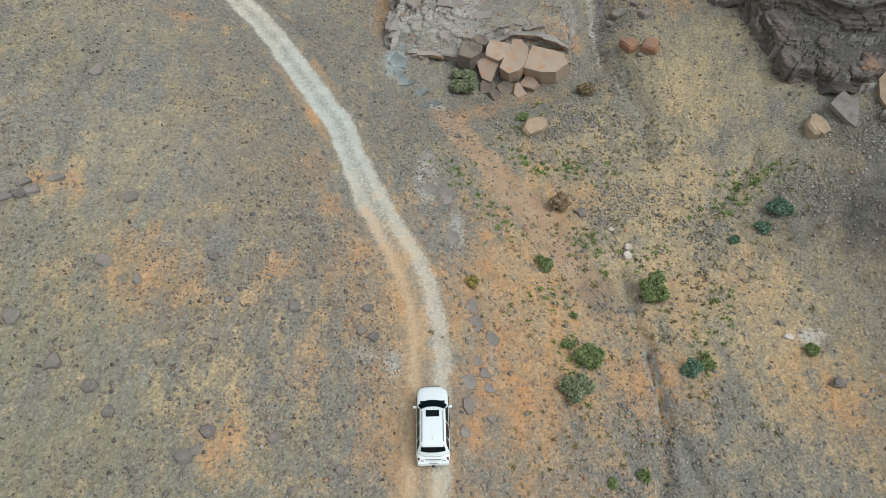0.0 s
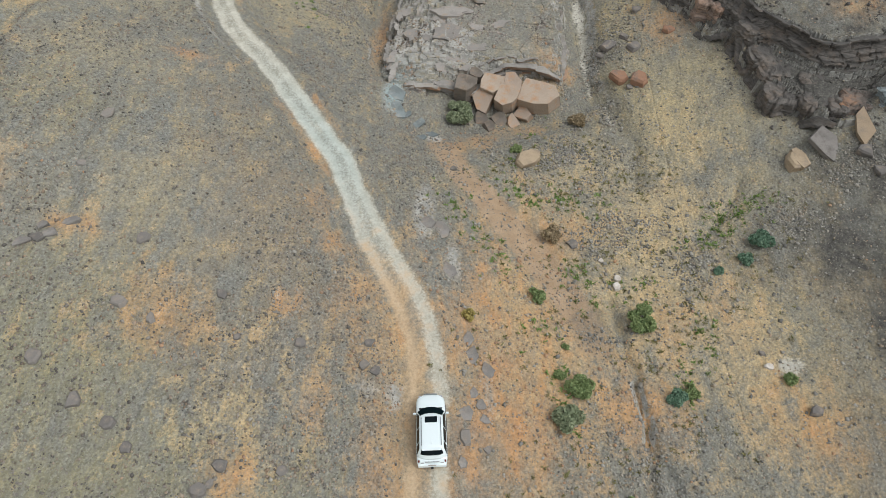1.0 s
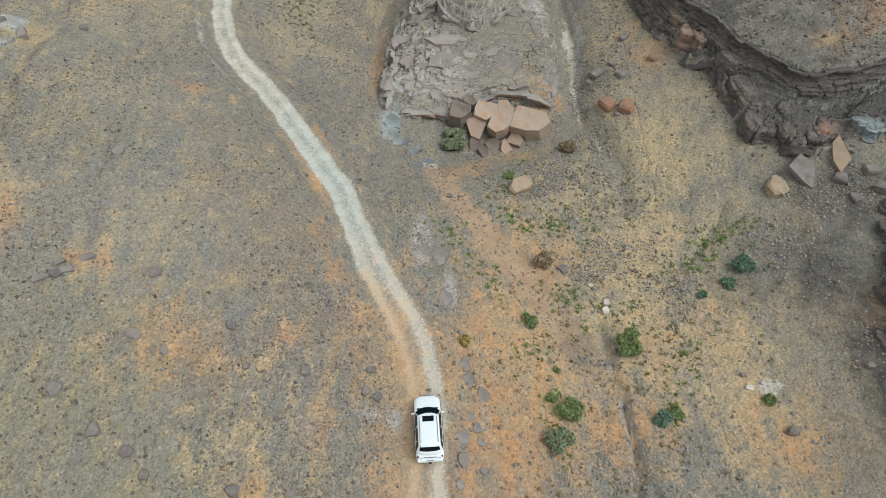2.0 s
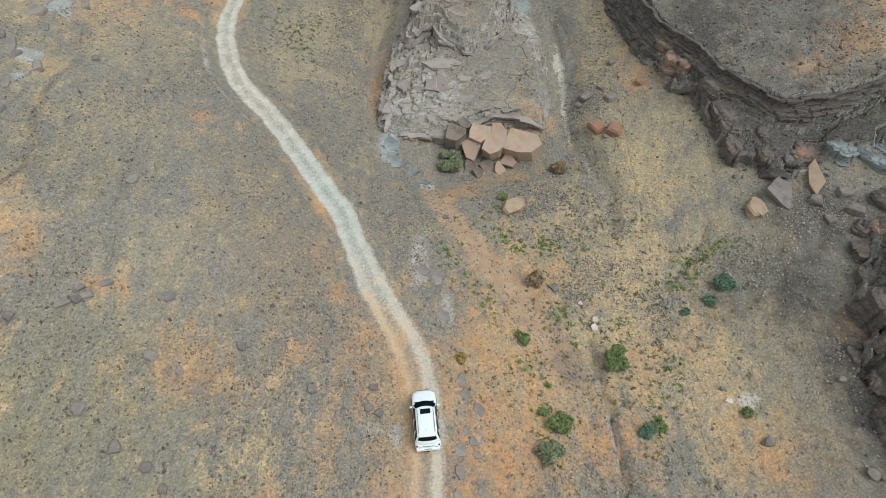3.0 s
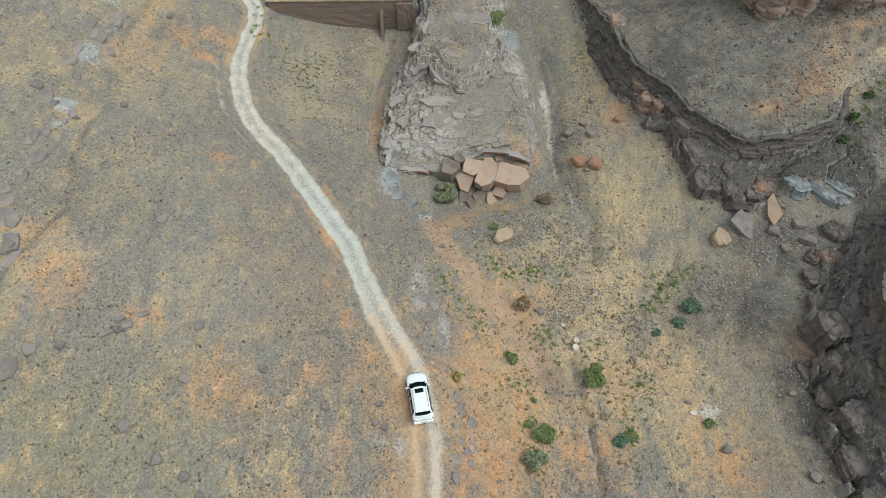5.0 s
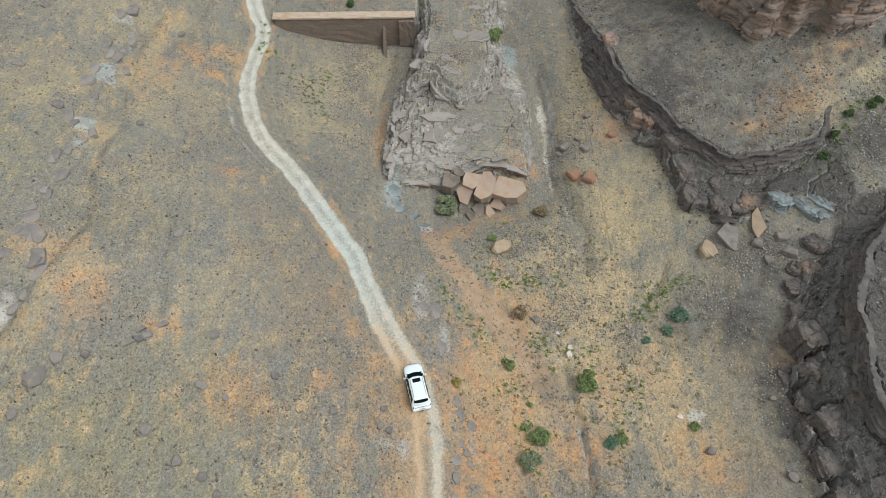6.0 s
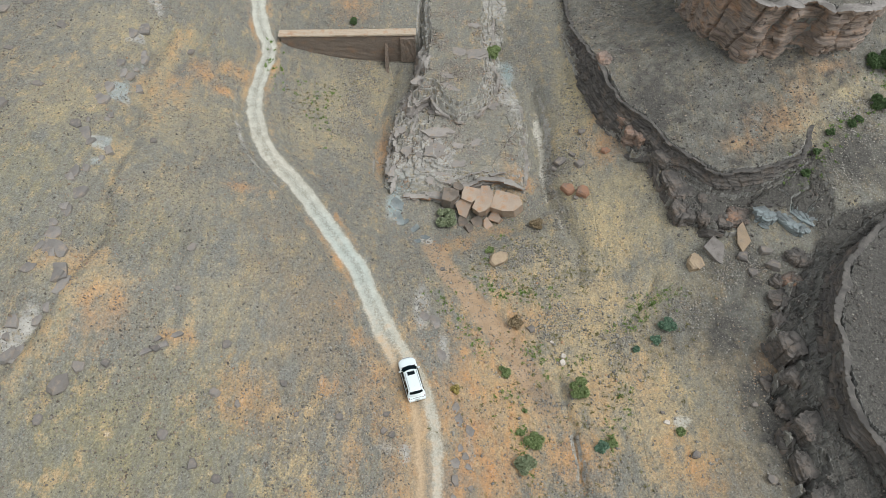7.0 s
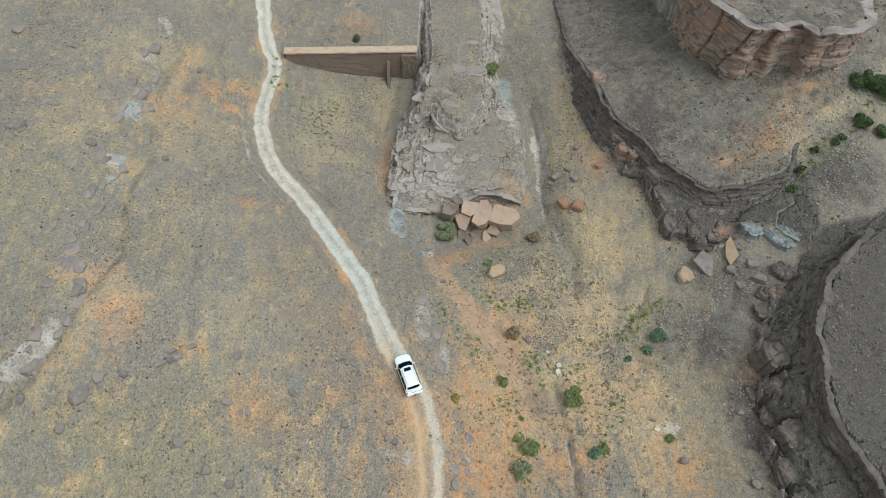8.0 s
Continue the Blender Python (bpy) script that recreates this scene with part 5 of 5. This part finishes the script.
LOOKS = {"g": (GREEN, "round green desert shrub on sandy ground"), "s": (SAGE, "round grey-green desert shrub on orange soil"), "b": (BLUE_GREEN, "blue-green broad-leaved shrub on orange soil"),
         "d": (DRY, "dry brown leafless shrub on stony ground"), "y": (STRAW, "straw-yellow grass clump by the rock step")}
for k, ((x, y, r), look_of) in enumerate(zip(SHRUBS, "gsgbgsgdbgggggdbygbg")):
    shrub(x, y, r, *LOOKS[look_of][:1], WOOD, LOOKS[look_of][1], 500 + k, 0.85 if r > 0.7 else 0.7, 0.5 if look_of == "d" else 1.0)
for k, (x, y, r) in enumerate(FAR_SHRUBS):
    shrub(x, y, r, GULLY_GREEN, WOOD, "dense dark green bush growing in the gully", 540 + k, 0.9)


def tufts(name, label, runs, spread_by, seed, material, size):
    """Grass in many small tufts, strewn along lines: (x, y, x, y, how many)."""
    rng = np.random.default_rng(seed)
    at = np.vstack([np.column_stack([a + (c - a) * t + rng.normal(0, spread_by, n), b + (d - b) * t + rng.normal(0, spread_by, n)]) for a, b, c, d, n in runs for t in [rng.uniform(-0.05, 1.05, n)]])
    blades = 16
    n = len(at)
    z = height(at[:, 0], at[:, 1])
    r = size * rng.uniform(0.5, 1.4, n)
    p = np.repeat(np.column_stack([at, z]), blades, 0) + np.column_stack([rng.normal(0, 0.45, (n * blades, 2)) * np.repeat(r, blades)[:, None], np.zeros(n * blades)])
    rr = np.repeat(r, blades)[:, None]
    lean = np.column_stack([rng.normal(0, 0.6, (n * blades, 2)), rng.uniform(0.4, 0.9, n * blades)]) * rr
    side = np.column_stack([rng.normal(0, 1, (n * blades, 2)), np.zeros(n * blades)]) * rr * 0.2
    v = np.stack([p - side - (0, 0, 0.03), p + side - (0, 0, 0.03), p + lean * 0.6 + side * 0.8, p + lean], 1).reshape(-1, 3)
    f = np.arange(4 * n * blades).reshape(-1, 4)
    return tagged(new(name, mesh_of(name, v, f.tolist(), material)), label, "grass", kind="stuff")


tufts("grass_tufts", "green grass tufts strewn along the wash", [(a, b, c, d, n if 21 < a < 26 else n // 2) for a, b, c, d, n in GRASS], 0.9, 601, GRASS_GREEN, 0.2)
tufts("grass_tufts", "green grass tufts beside track and gully", [(a, b, c, d, n // 2) for a, b, c, d, n in GRASS_FAR], 1.2, 602, GRASS_GREEN, 0.24)
tufts("dry_tufts", "sparse olive weeds on the sandy wash floor", [(2, 24, 12, 30, 60), (8, 34, 22, 36, 120), (10, 42, 22, 46, 150), (14, 24, 20, 30, 80), (22, 30, 30, 38, 110), (6, 14, 18, 20, 90), (-20, 74, -14, 84, 80), (3, 46, 14, 48, 110)], 1.9, 603, leaf_material("olive_weeds", (104, 104, 68), (140, 134, 92)), 0.16)

# ---------------------------------------------------------------- loose stones, beyond counting


def stones(name, label, n, wish, size, material, seed, box_of=(-58, 64, 8, 110), flat=0.6):
    """Angular stones strewn where wish(x, y), 0 to 1, is high."""
    rng = np.random.default_rng(seed)
    x, y = rng.uniform(box_of[0], box_of[1], n * 8), rng.uniform(box_of[2], box_of[3], n * 8)
    keep = np.flatnonzero(rng.uniform(0, 1, n * 8) < np.clip(wish(x, y), 0, 1))[:n]
    x, y = x[keep], y[keep]
    n = len(x)
    r = np.minimum(size * np.exp(rng.normal(0, 0.42, n)), size * 3)
    cube = np.array([(i, j, k) for k in (-1, 1) for j in (-1, 1) for i in (-1, 1)], float)
    v = cube[None] * rng.uniform(0.45, 1.0, (n, 8, 3)) * np.array([1, 0.8, flat])
    a = rng.uniform(0, 2 * math.pi, n)
    c, s = np.cos(a)[:, None], np.sin(a)[:, None]
    vx, vy = v[..., 0] * c - v[..., 1] * s, v[..., 0] * s + v[..., 1] * c
    tip = rng.normal(0, 0.25, (n, 2))
    vz = v[..., 2] + vx * tip[:, :1] + vy * tip[:, 1:]
    z = height(x, y) + r * flat * 0.35
    co = np.stack([vx * r[:, None] + x[:, None], vy * r[:, None] + y[:, None], vz * r[:, None] + z[:, None]], 2).reshape(-1, 3)
    box_faces = np.array([(0, 2, 3, 1), (4, 5, 7, 6), (0, 1, 5, 4), (2, 6, 7, 3), (0, 4, 6, 2), (1, 3, 7, 5)])
    f = (np.arange(n)[:, None, None] * 8 + box_faces[None]).reshape(-1, 4).astype(np.int32)
    me = bpy.data.meshes.new(name)
    me.vertices.add(len(co))
    me.vertices.foreach_set("co", co.astype(np.float32).ravel())
    me.loops.add(f.size)
    me.loops.foreach_set("vertex_index", f.ravel())
    me.polygons.add(len(f))
    me.polygons.foreach_set("loop_start", np.arange(0, f.size, 4, dtype=np.int32))
    me.update(calc_edges=True)
    me.materials.append(material)
    return tagged(new(name, me), label, "stones", kind="stuff")


def off_road(x, y):
    return step(1.3, 2.4, near(x, y, ROAD)[0])


def on_benches(x, y):
    return np.maximum.reduce([step(-3, 0, inside(x, y, o)) for o in (BENCH, SHELF, LOW_CLIFF, HIGH_CLIFF)])


COBBLES = [(13, 47, 4, 4, 1), (9, 45, 5, 3, 0.8), (15, 54, 2.5, 5, 0.9), (28, 38, 4, 2.5, 1), (22, 34, 4, 3, 0.9), (14, 38, 5, 3, 0.7), (12.5, 29.5, 2.2, 3.5, 0.8), (19, 31, 3, 2, 0.6), (-12.5, 76, 2.2, 9, 1), (-11, 87, 3, 3, 0.8),
           (50, 58, 4, 5, 1), (46, 50, 3, 4, 1), (36, 42, 4, 3, 0.8), (10, 58, 6, 3, 0.5), (6, 67, 6, 4, 0.8), (17, 62, 3, 6, 0.7), (13, 90, 3, 9, 0.6), (21, 70, 3, 8, 0.5), (12, 15, 4, 6, 0.5), (-3, 42, 2, 6, 0.5), (3, 49, 4, 2, 0.6)]
stones("slope_gravel", "grey-brown angular stones strewn over the slope", 60000, lambda x, y: off_road(x, y) * step(6, -6, x) * (0.3 + 0.7 * step(-0.2, 0.35, fbm(x, y, 6, 81, 4))), 0.052,
       stone_material("slope_stones", (158, 152, 142), (84, 82, 79), (154, 134, 112)), 611, (-60, 4, 8, 110))
stones("pale_gravel", "small pale stones strewn over the slope", 10000, lambda x, y: off_road(x, y) * step(-0.1, 0.4, fbm(x, y, 4, 83, 4)), 0.06, stone_material("pale_stones", (176, 164, 146), (150, 138, 122), (170, 140, 112)), 612, (-60, 34, 8, 108))
stones("wash_cobbles", "grey cobbles in beds along the dry wash", 60000, lambda x, y: off_road(x, y) * np.maximum(0.09, ellipses(x, y, COBBLES) * step(-0.45, 0.1, fbm(x, y, 3, 85, 4))) * (1 - 0.9 * on_benches(x, y)) * (1 - 0.7 * step(-0.3, 0.3, inside(x, y, LEDGE))) * (1 - 0.6 * ellipses(x, y, ORANGE)) * step(0.6, 1.6, near(x, y, [(1.5, 50), (3.5, 46), (6.5, 41.5), (9, 37.5), (11.5, 33), (13.6, 28)])[0]), 0.066,
       stone_material("cobbles", (170, 167, 157), (104, 103, 99), (158, 144, 122)), 613, (-16, 56, 10, 100))
stones("ledge_gravel", "grey and brown gravel lying on the ledge", 9000, lambda x, y: step(0.8, 2.5, inside(x, y, LEDGE)) * step(-0.25, 0.25, fbm(x, y, 4, 90, 4) + 0.4 * ellipses(x, y, [(5, 67, 5, 4, 1)])), 0.07,
       stone_material("ledge_stones", (176, 168, 158), (104, 98, 92), (168, 144, 118)), 616, (-8, 14, 57, 108))
stones("orange_rubble", "orange-brown rubble strewn over the sandy soil", 9000, lambda x, y: off_road(x, y) * ellipses(x, y, ORANGE) * step(-0.3, 0.3, fbm(x, y, 2.5, 87, 4)), 0.065,
       stone_material("rubble", (190, 154, 120), (156, 128, 106), (148, 138, 128)), 614)
stones("bench_gravel", "dark gravel covering the rock benches", 26000, lambda x, y: on_benches(x, y) * (0.3 + 0.7 * step(-0.3, 0.3, fbm(x, y, 4, 89, 4))), 0.07,
       stone_material("bench_stones", (120, 116, 110), (74, 72, 70), (128, 120, 110)), 615, (20, 64, 8, 110))

# ---------------------------------------------------------------- the car, driving up the track
CAR_WAY = [(0, -0.79, 16.09, 2.1), (0.5, -0.8, 17.0, 2.3), (1, -0.86, 17.92, 2.5), (1.5, -0.95, 18.9, 3.0), (3, -1.18, 21.7, 5.0), (3.5, -1.25, 22.58, 5.7),
           (4, -1.34, 23.42, 6.4), (4.5, -1.48, 24.3, 7.6), (6, -2.2, 26.9, 12.2), (6.5, -2.54, 27.75, 13.6), (7, -2.88, 28.62, 15.0), (7.5, -3.2, 29.48, 16.8), (8, -3.53, 30.35, 19.0)]


def on_road(t):
    """The car's pose at t seconds: its wheels on the track."""
    ts, xs, ys, hs = zip(*CAR_WAY)
    x, y, turn = np.interp(t, ts, xs), np.interp(t, ts, ys), np.interp(t, ts, hs)
    s, c = math.sin(radians(turn)), math.cos(radians(turn))

    def ground(a, b):
        return float(height(np.array([x + c * a - s * b]), np.array([y + s * a + c * b]), False)[0])

    front, back = (ground(-0.8, 1.45) + ground(0.8, 1.45)) / 2, (ground(-0.8, -1.4) + ground(0.8, -1.4)) / 2
    left, right = (ground(-0.8, 1.45) + ground(-0.8, -1.4)) / 2, (ground(0.8, 1.45) + ground(0.8, -1.4)) / 2
    return pose(x, y, (front + back) / 2, math.degrees(math.atan2(front - back, 2.85)), -0.5 * math.degrees(math.atan2(right - left, 1.6)), turn)


PAINT = plain("white_car_paint", (226, 238, 239), 0.28, 0, 0.6, 0.01)
GLASS = plain("dark_tinted_glass", (16, 26, 30), 0.1, 0, 0.0, 0.1, 0.12)
WINDSCREEN = plain("dark_windscreen", (20, 34, 38), 0.4, 0, 0.0, 0.2, 0.0)
TRIM = plain("black_trim", (26, 27, 28), 0.5, 0, 0.0, 0.1)
CHROME = plain("satin_rail", (150, 154, 156), 0.3, 0.8, 0.0, 0.05)
RUBBER = plain("tyre_rubber", (30, 29, 28), 0.85, 0, 0.0, 0.15)
ALLOY = plain("alloy_rim", (170, 172, 174), 0.35, 0.8, 0.0, 0.05)
LAMP = plain("clear_lamp", (196, 200, 204), 0.15, 0.3, 0.0, 0.05)
RED_LAMP = plain("red_lamp", (110, 40, 36), 0.2, 0, 0.2, 0.05)
PLATE = plain("plate_bar", (176, 176, 170), 0.5, 0, 0.0, 0.05)


def loft(sections, material, name, closed=True):
    """A skin over sections along the length: (y, half width at foot, at shoulder, foot height, shoulder height, crown height)."""
    verts, faces, rings = [], [], []
    for y, wf, ws, zf, zs, zc in sections:
        ring = [(-wf * 0.96, zf), (-wf, zf + 0.08), (-ws, (zf + zs) / 2), (-ws, zs - 0.1), (-ws + 0.05, zs - 0.02), (-ws + 0.16, zs + (zc - zs) * 0.6), (-ws * 0.5, zc), (0, zc + 0.005)]
        ring = ring + [(-a, b) for a, b in reversed(ring[:-1])]
        rings.append([len(verts) + i for i in range(len(ring))])
        verts += [(a, y, b) for a, b in ring]
    for r, q in zip(rings, rings[1:]):
        for i in range(len(r)):
            j = (i + 1) % len(r)
            faces.append((r[i], r[j], q[j], q[i]))
    faces += [tuple(reversed(rings[0])), tuple(rings[-1])]
    return mesh_of(name, verts, [tuple(reversed(f)) for f in faces], material, True)


def panel(corners, material, name, cuts=6, bulge=0.03, thick=0.02):
    """A curved pane between four corners (a, b, c, d round it), bulged along its normal."""
    a, b, c, d = [Vector(p) for p in corners]
    n = (b - a).cross(d - a).normalized()
    verts, faces, w = [], [], cuts + 1
    for side in (0, 1):
        for j in range(w):
            for i in range(w):
                u, v = i / cuts, j / cuts
                p = a.lerp(b, u).lerp(d.lerp(c, u), v) + n * (bulge * 16 * u * (1 - u) * v * (1 - v) - side * thick)
                verts.append(p)
    for j in range(cuts):
        for i in range(cuts):
            k = j * w + i
            faces.append((k, k + 1, k + w + 1, k + w))
            faces.append((w * w + k, w * w + k + w, w * w + k + w + 1, w * w + k + 1))
    rim = [i for i in range(w)] + [j * w + cuts for j in range(1, w)] + [cuts * w + i for i in range(cuts - 1, -1, -1)] + [j * w for j in range(cuts - 1, 0, -1)]
    for p, q in zip(rim, rim[1:] + rim[:1]):
        faces.append((p, w * w + p, w * w + q, q))
    return mesh_of(name, verts, faces, material, False)


def soft_box(size, at, bevel=0.04, matrix=None):
    bm = bmesh.new()
    box(bm, *[v for c, s in zip(at, size) for v in (c - s / 2, c + s / 2)], matrix)
    bmesh.ops.bevel(bm, geom=bm.edges[:], offset=bevel, segments=2, affect="EDGES", profile=0.6)
    return bm


def build_car():
    car = tagged(new("car"), "white four-wheel-drive car with roof rails driving on the track", "car")
    body = [(-2.46, 0.80, 0.84, 0.42, 0.72, 0.78), (-2.40, 0.86, 0.92, 0.36, 0.92, 1.02), (-2.2, 0.90, 0.955, 0.34, 1.02, 1.08), (-1.2, 0.92, 0.965, 0.32, 1.05, 1.10), (0.0, 0.92, 0.96, 0.32, 1.05, 1.10),
            (0.9, 0.92, 0.955, 0.32, 1.04, 1.10), (1.25, 0.92, 0.95, 0.32, 1.00, 1.09), (1.8, 0.90, 0.94, 0.34, 0.95, 1.04), (2.08, 0.86, 0.90, 0.36, 0.90, 0.99), (2.28, 0.76, 0.80, 0.40, 0.84, 0.93), (2.40, 0.60, 0.64, 0.42, 0.76, 0.84), (2.47, 0.38, 0.42, 0.46, 0.64, 0.72)]
    body = part("body", loft(body, PAINT, "body"), car)
    # cabin: pillars and roof, bowed in front and behind
    shape = ((1.04, 0.925, 1.36, -2.36), (1.14, 0.915, 1.25, -2.33), (1.66, 0.745, 0.56, -2.06), (1.74, 0.705, 0.42, -1.98), (1.79, 0.64, 0.26, -1.88), (1.815, 0.45, -0.05, -1.6))
    bows, across = (0.42, 0.40, 0.22, 0.2, 0.16, 0.08), [k / 5 - 1 for k in range(11)]
    verts, faces, rings = [], [], []
    for (z, w, f, b), bow in zip(shape, bows):
        ring = [(-w * u, f - bow * abs(u)**2.4) for u in across] + [(w * u, b + 0.55 * bow * abs(u)**3) for u in across]
        rings.append([len(verts) + i for i in range(len(ring))])
        verts += [(x, y, z) for x, y in ring]
    for r, q in zip(rings, rings[1:]):
        for i in range(len(r)):
            j = (i + 1) % len(r)
            faces.append((r[i], r[j], q[j], q[i]))
    faces += [tuple(rings[-1]), tuple(reversed(rings[0]))]
    cabin = part("cabin", mesh_of("cabin", verts, faces, PAINT, True), car)

    def bowed_glass(name, z0, z1, front, share, material):
        """A bowed pane that follows the cabin's front or back."""
        zs, (_, ws, fs, bs) = [q[0] for q in shape], zip(*shape)
        vs, fc, n = [], [], 13
        for lift in (0.018, -0.01):
            for z in np.linspace(z0, z1, 6):
                w, y0, bow = np.interp(z, zs, ws), np.interp(z, zs, fs if front else bs), np.interp(z, zs, bows)
                for u in np.linspace(-share, share, n):
                    y = y0 - bow * abs(u)**2.4 + lift if front else y0 + 0.55 * bow * abs(u)**3 - lift
                    vs.append((w * u, y, z + lift * 0.8))
        for side in (0, 6 * n):
            for r in range(5):
                for c in range(n - 1):
                    k = side + r * n + c
                    fc.append((k, k + 1, k + n + 1, k + n))
        for r in range(5):
            for c in (0, n - 1):
                k = r * n + c
                fc.append((k, k + n, k + n + 6 * n, k + 6 * n))
        for c in range(n - 1):
            for k in (c, 5 * n + c):
                fc.append((k, k + 1, k + 1 + 6 * n, k + 6 * n))
        return mesh_of(name, vs, fc, material, False)

    part("windscreen", bowed_glass("windscreen", 1.10, 1.69, True, 0.93, WINDSCREEN), cabin, "dark bowed windscreen")
    part("rear_window", bowed_glass("rear_window", 1.34, 1.68, False, 0.84, GLASS), cabin, "dark bowed rear window")
    for s in (1, -1):
        for y0, y1, slant in ((0.62, -0.38, 0.42), (-0.46, -1.36, 0.0), (-1.44, -2.06, -0.1)):
            quad = [(s * 0.93, y1, 1.13), (s * 0.93, y0 + slant * 0.5, 1.13), (s * 0.765, y0 - slant * 0.5, 1.64), (s * 0.765, y1 + (0.16 if slant < 0 else 0), 1.64)]
            part("side_window", panel(quad if s > 0 else quad[::-1], GLASS, "side_window", 3, 0.01), cabin)
        bm = soft_box((0.035, 1.95, 0.05), (s * 0.61, -0.85, 1.835), 0.012)
        for y in (-1.75, -0.85, 0.05):
            box(bm, s * 0.61 - 0.02, s * 0.61 + 0.02, y - 0.05, y + 0.05, 1.74, 1.85)
        part("roof_rail", (bm, CHROME), cabin, "grey roof rail")
        bm = soft_box((0.2, 0.12, 0.15), (s * 1.06, 0.82, 1.12), 0.04)
        box(bm, min(s * 0.86, s * 0.98), max(s * 0.86, s * 0.98), 0.76, 0.82, 1.06, 1.1)
        part("wing_mirror", (bm, PAINT), car)
        part("headlight", (soft_box((0.30, 0.30, 0.16), (s * 0.64, 2.14, 0.84), 0.05), LAMP), body, "clear headlight")
        part("tail_light", (soft_box((0.12, 0.06, 0.3), (s * 0.82, -2.395, 0.9), 0.03), RED_LAMP), body, "red tail light")
        part("reversing_light", (soft_box((0.2, 0.06, 0.1), (s * 0.62, -2.44, 0.80), 0.02), LAMP), body, "clear lamp in the tailgate")
        part("sill_step", (soft_box((0.14, 2.0, 0.07), (s * 0.94, -0.1, 0.38), 0.025), TRIM), body, "black side step")
        for y in (1.45, -1.4):
            bm = bmesh.new()
            bmesh.ops.create_cone(bm, cap_ends=True, segments=28, radius1=0.45, radius2=0.45, depth=0.05, matrix=Matrix.Translation((s * 0.945, y, 0.42)) @ Matrix.Rotation(radians(90), 4, "Y"))
            part("wheel_arch", (bm, TRIM), body, "dark wheel arch")
            for fender in (1,):
                wheel = new("wheel")
                wheel.parent = car
                wheel.location = (s * 0.86, y, 0.385)
                bm = bmesh.new()
                n = 28
                prof = [(0.24, -0.11), (0.36, -0.125), (0.385, -0.09), (0.385, 0.09), (0.36, 0.125), (0.24, 0.11)]
                vs = [[bm.verts.new((b, a * math.cos(2 * math.pi * i / n), a * math.sin(2 * math.pi * i / n))) for a, b in prof] for i in range(n)]
                for i in range(n):
                    for k in range(len(prof)):
                        q = (k + 1) % len(prof)
                        bm.faces.new((vs[i][k], vs[i][q], vs[(i + 1) % n][q], vs[(i + 1) % n][k]))
                part("tyre", (bm, RUBBER), wheel)
                bm = bmesh.new()
                bmesh.ops.create_cone(bm, cap_ends=True, segments=20, radius1=0.08, radius2=0.08, depth=0.22, matrix=Matrix.Rotation(radians(90), 4, "Y"))
                for k in range(6):
                    box(bm, -0.1, 0.1, -0.035, 0.035, 0.05, 0.245, Matrix.Rotation(k * math.pi / 3, 4, "X"))
                part("rim", (bm, ALLOY), wheel, "alloy spoked rim")
    part("sunroof", (soft_box((0.78, 0.42, 0.03), (0, -0.02, 1.822), 0.012), GLASS), cabin, "black glass sunroof")
    part("spoiler", (soft_box((1.2, 0.22, 0.05), (0, -2.0, 1.745), 0.02), PAINT), cabin)
    part("rear_bumper", (soft_box((1.78, 0.22, 0.3), (0, -2.46, 0.55), 0.07), PAINT), body)
    part("tow_bar", (soft_box((0.16, 0.14, 0.08), (0, -2.6, 0.45), 0.02), TRIM), body, "black tow hitch")
    part("front_bumper", (soft_box((1.0, 0.2, 0.3), (0, 2.38, 0.55), 0.07), PAINT), body)
    part("grille", (soft_box((0.9, 0.06, 0.2), (0, 2.44, 0.78), 0.03), CHROME), body, "satin grille")
    part("number_plate", (soft_box((0.5, 0.02, 0.12), (0, -2.575, 0.72), 0.005), PLATE), body, "plain pale plate bar")
    part("tailgate_trim", (soft_box((0.9, 0.05, 0.06), (0, -2.43, 0.9), 0.015), CHROME), body, "satin tailgate strip")
    part("wiper_cowl", (soft_box((1.5, 0.12, 0.03), (0, 1.2, 1.09), 0.01), TRIM), body, "black cowl below the windscreen")
    part("aerial", (soft_box((0.05, 0.2, 0.06), (0, -1.6, 1.83), 0.015), PAINT), cabin)
    return car


car = build_car()


def motions():
    """The car along the track, and its wheels turning under it."""
    times = [k * 0.2 for k in range(41)]
    places = [on_road(t) for t in times]
    walk(car, list(zip(times, places)))
    gone = [0.0]
    for a, b in zip(places, places[1:]):
        gone.append(gone[-1] + (b.translation - a.translation).length)
    for wheel in [o for o in car.children if o.name.startswith("wheel") and o.data is None]:
        x, y, z = wheel.location
        walk(wheel, [(t, pose(x, y, z, -math.degrees(g / 0.385), 0, 0)) for t, g in zip(times, gone)])


motions()
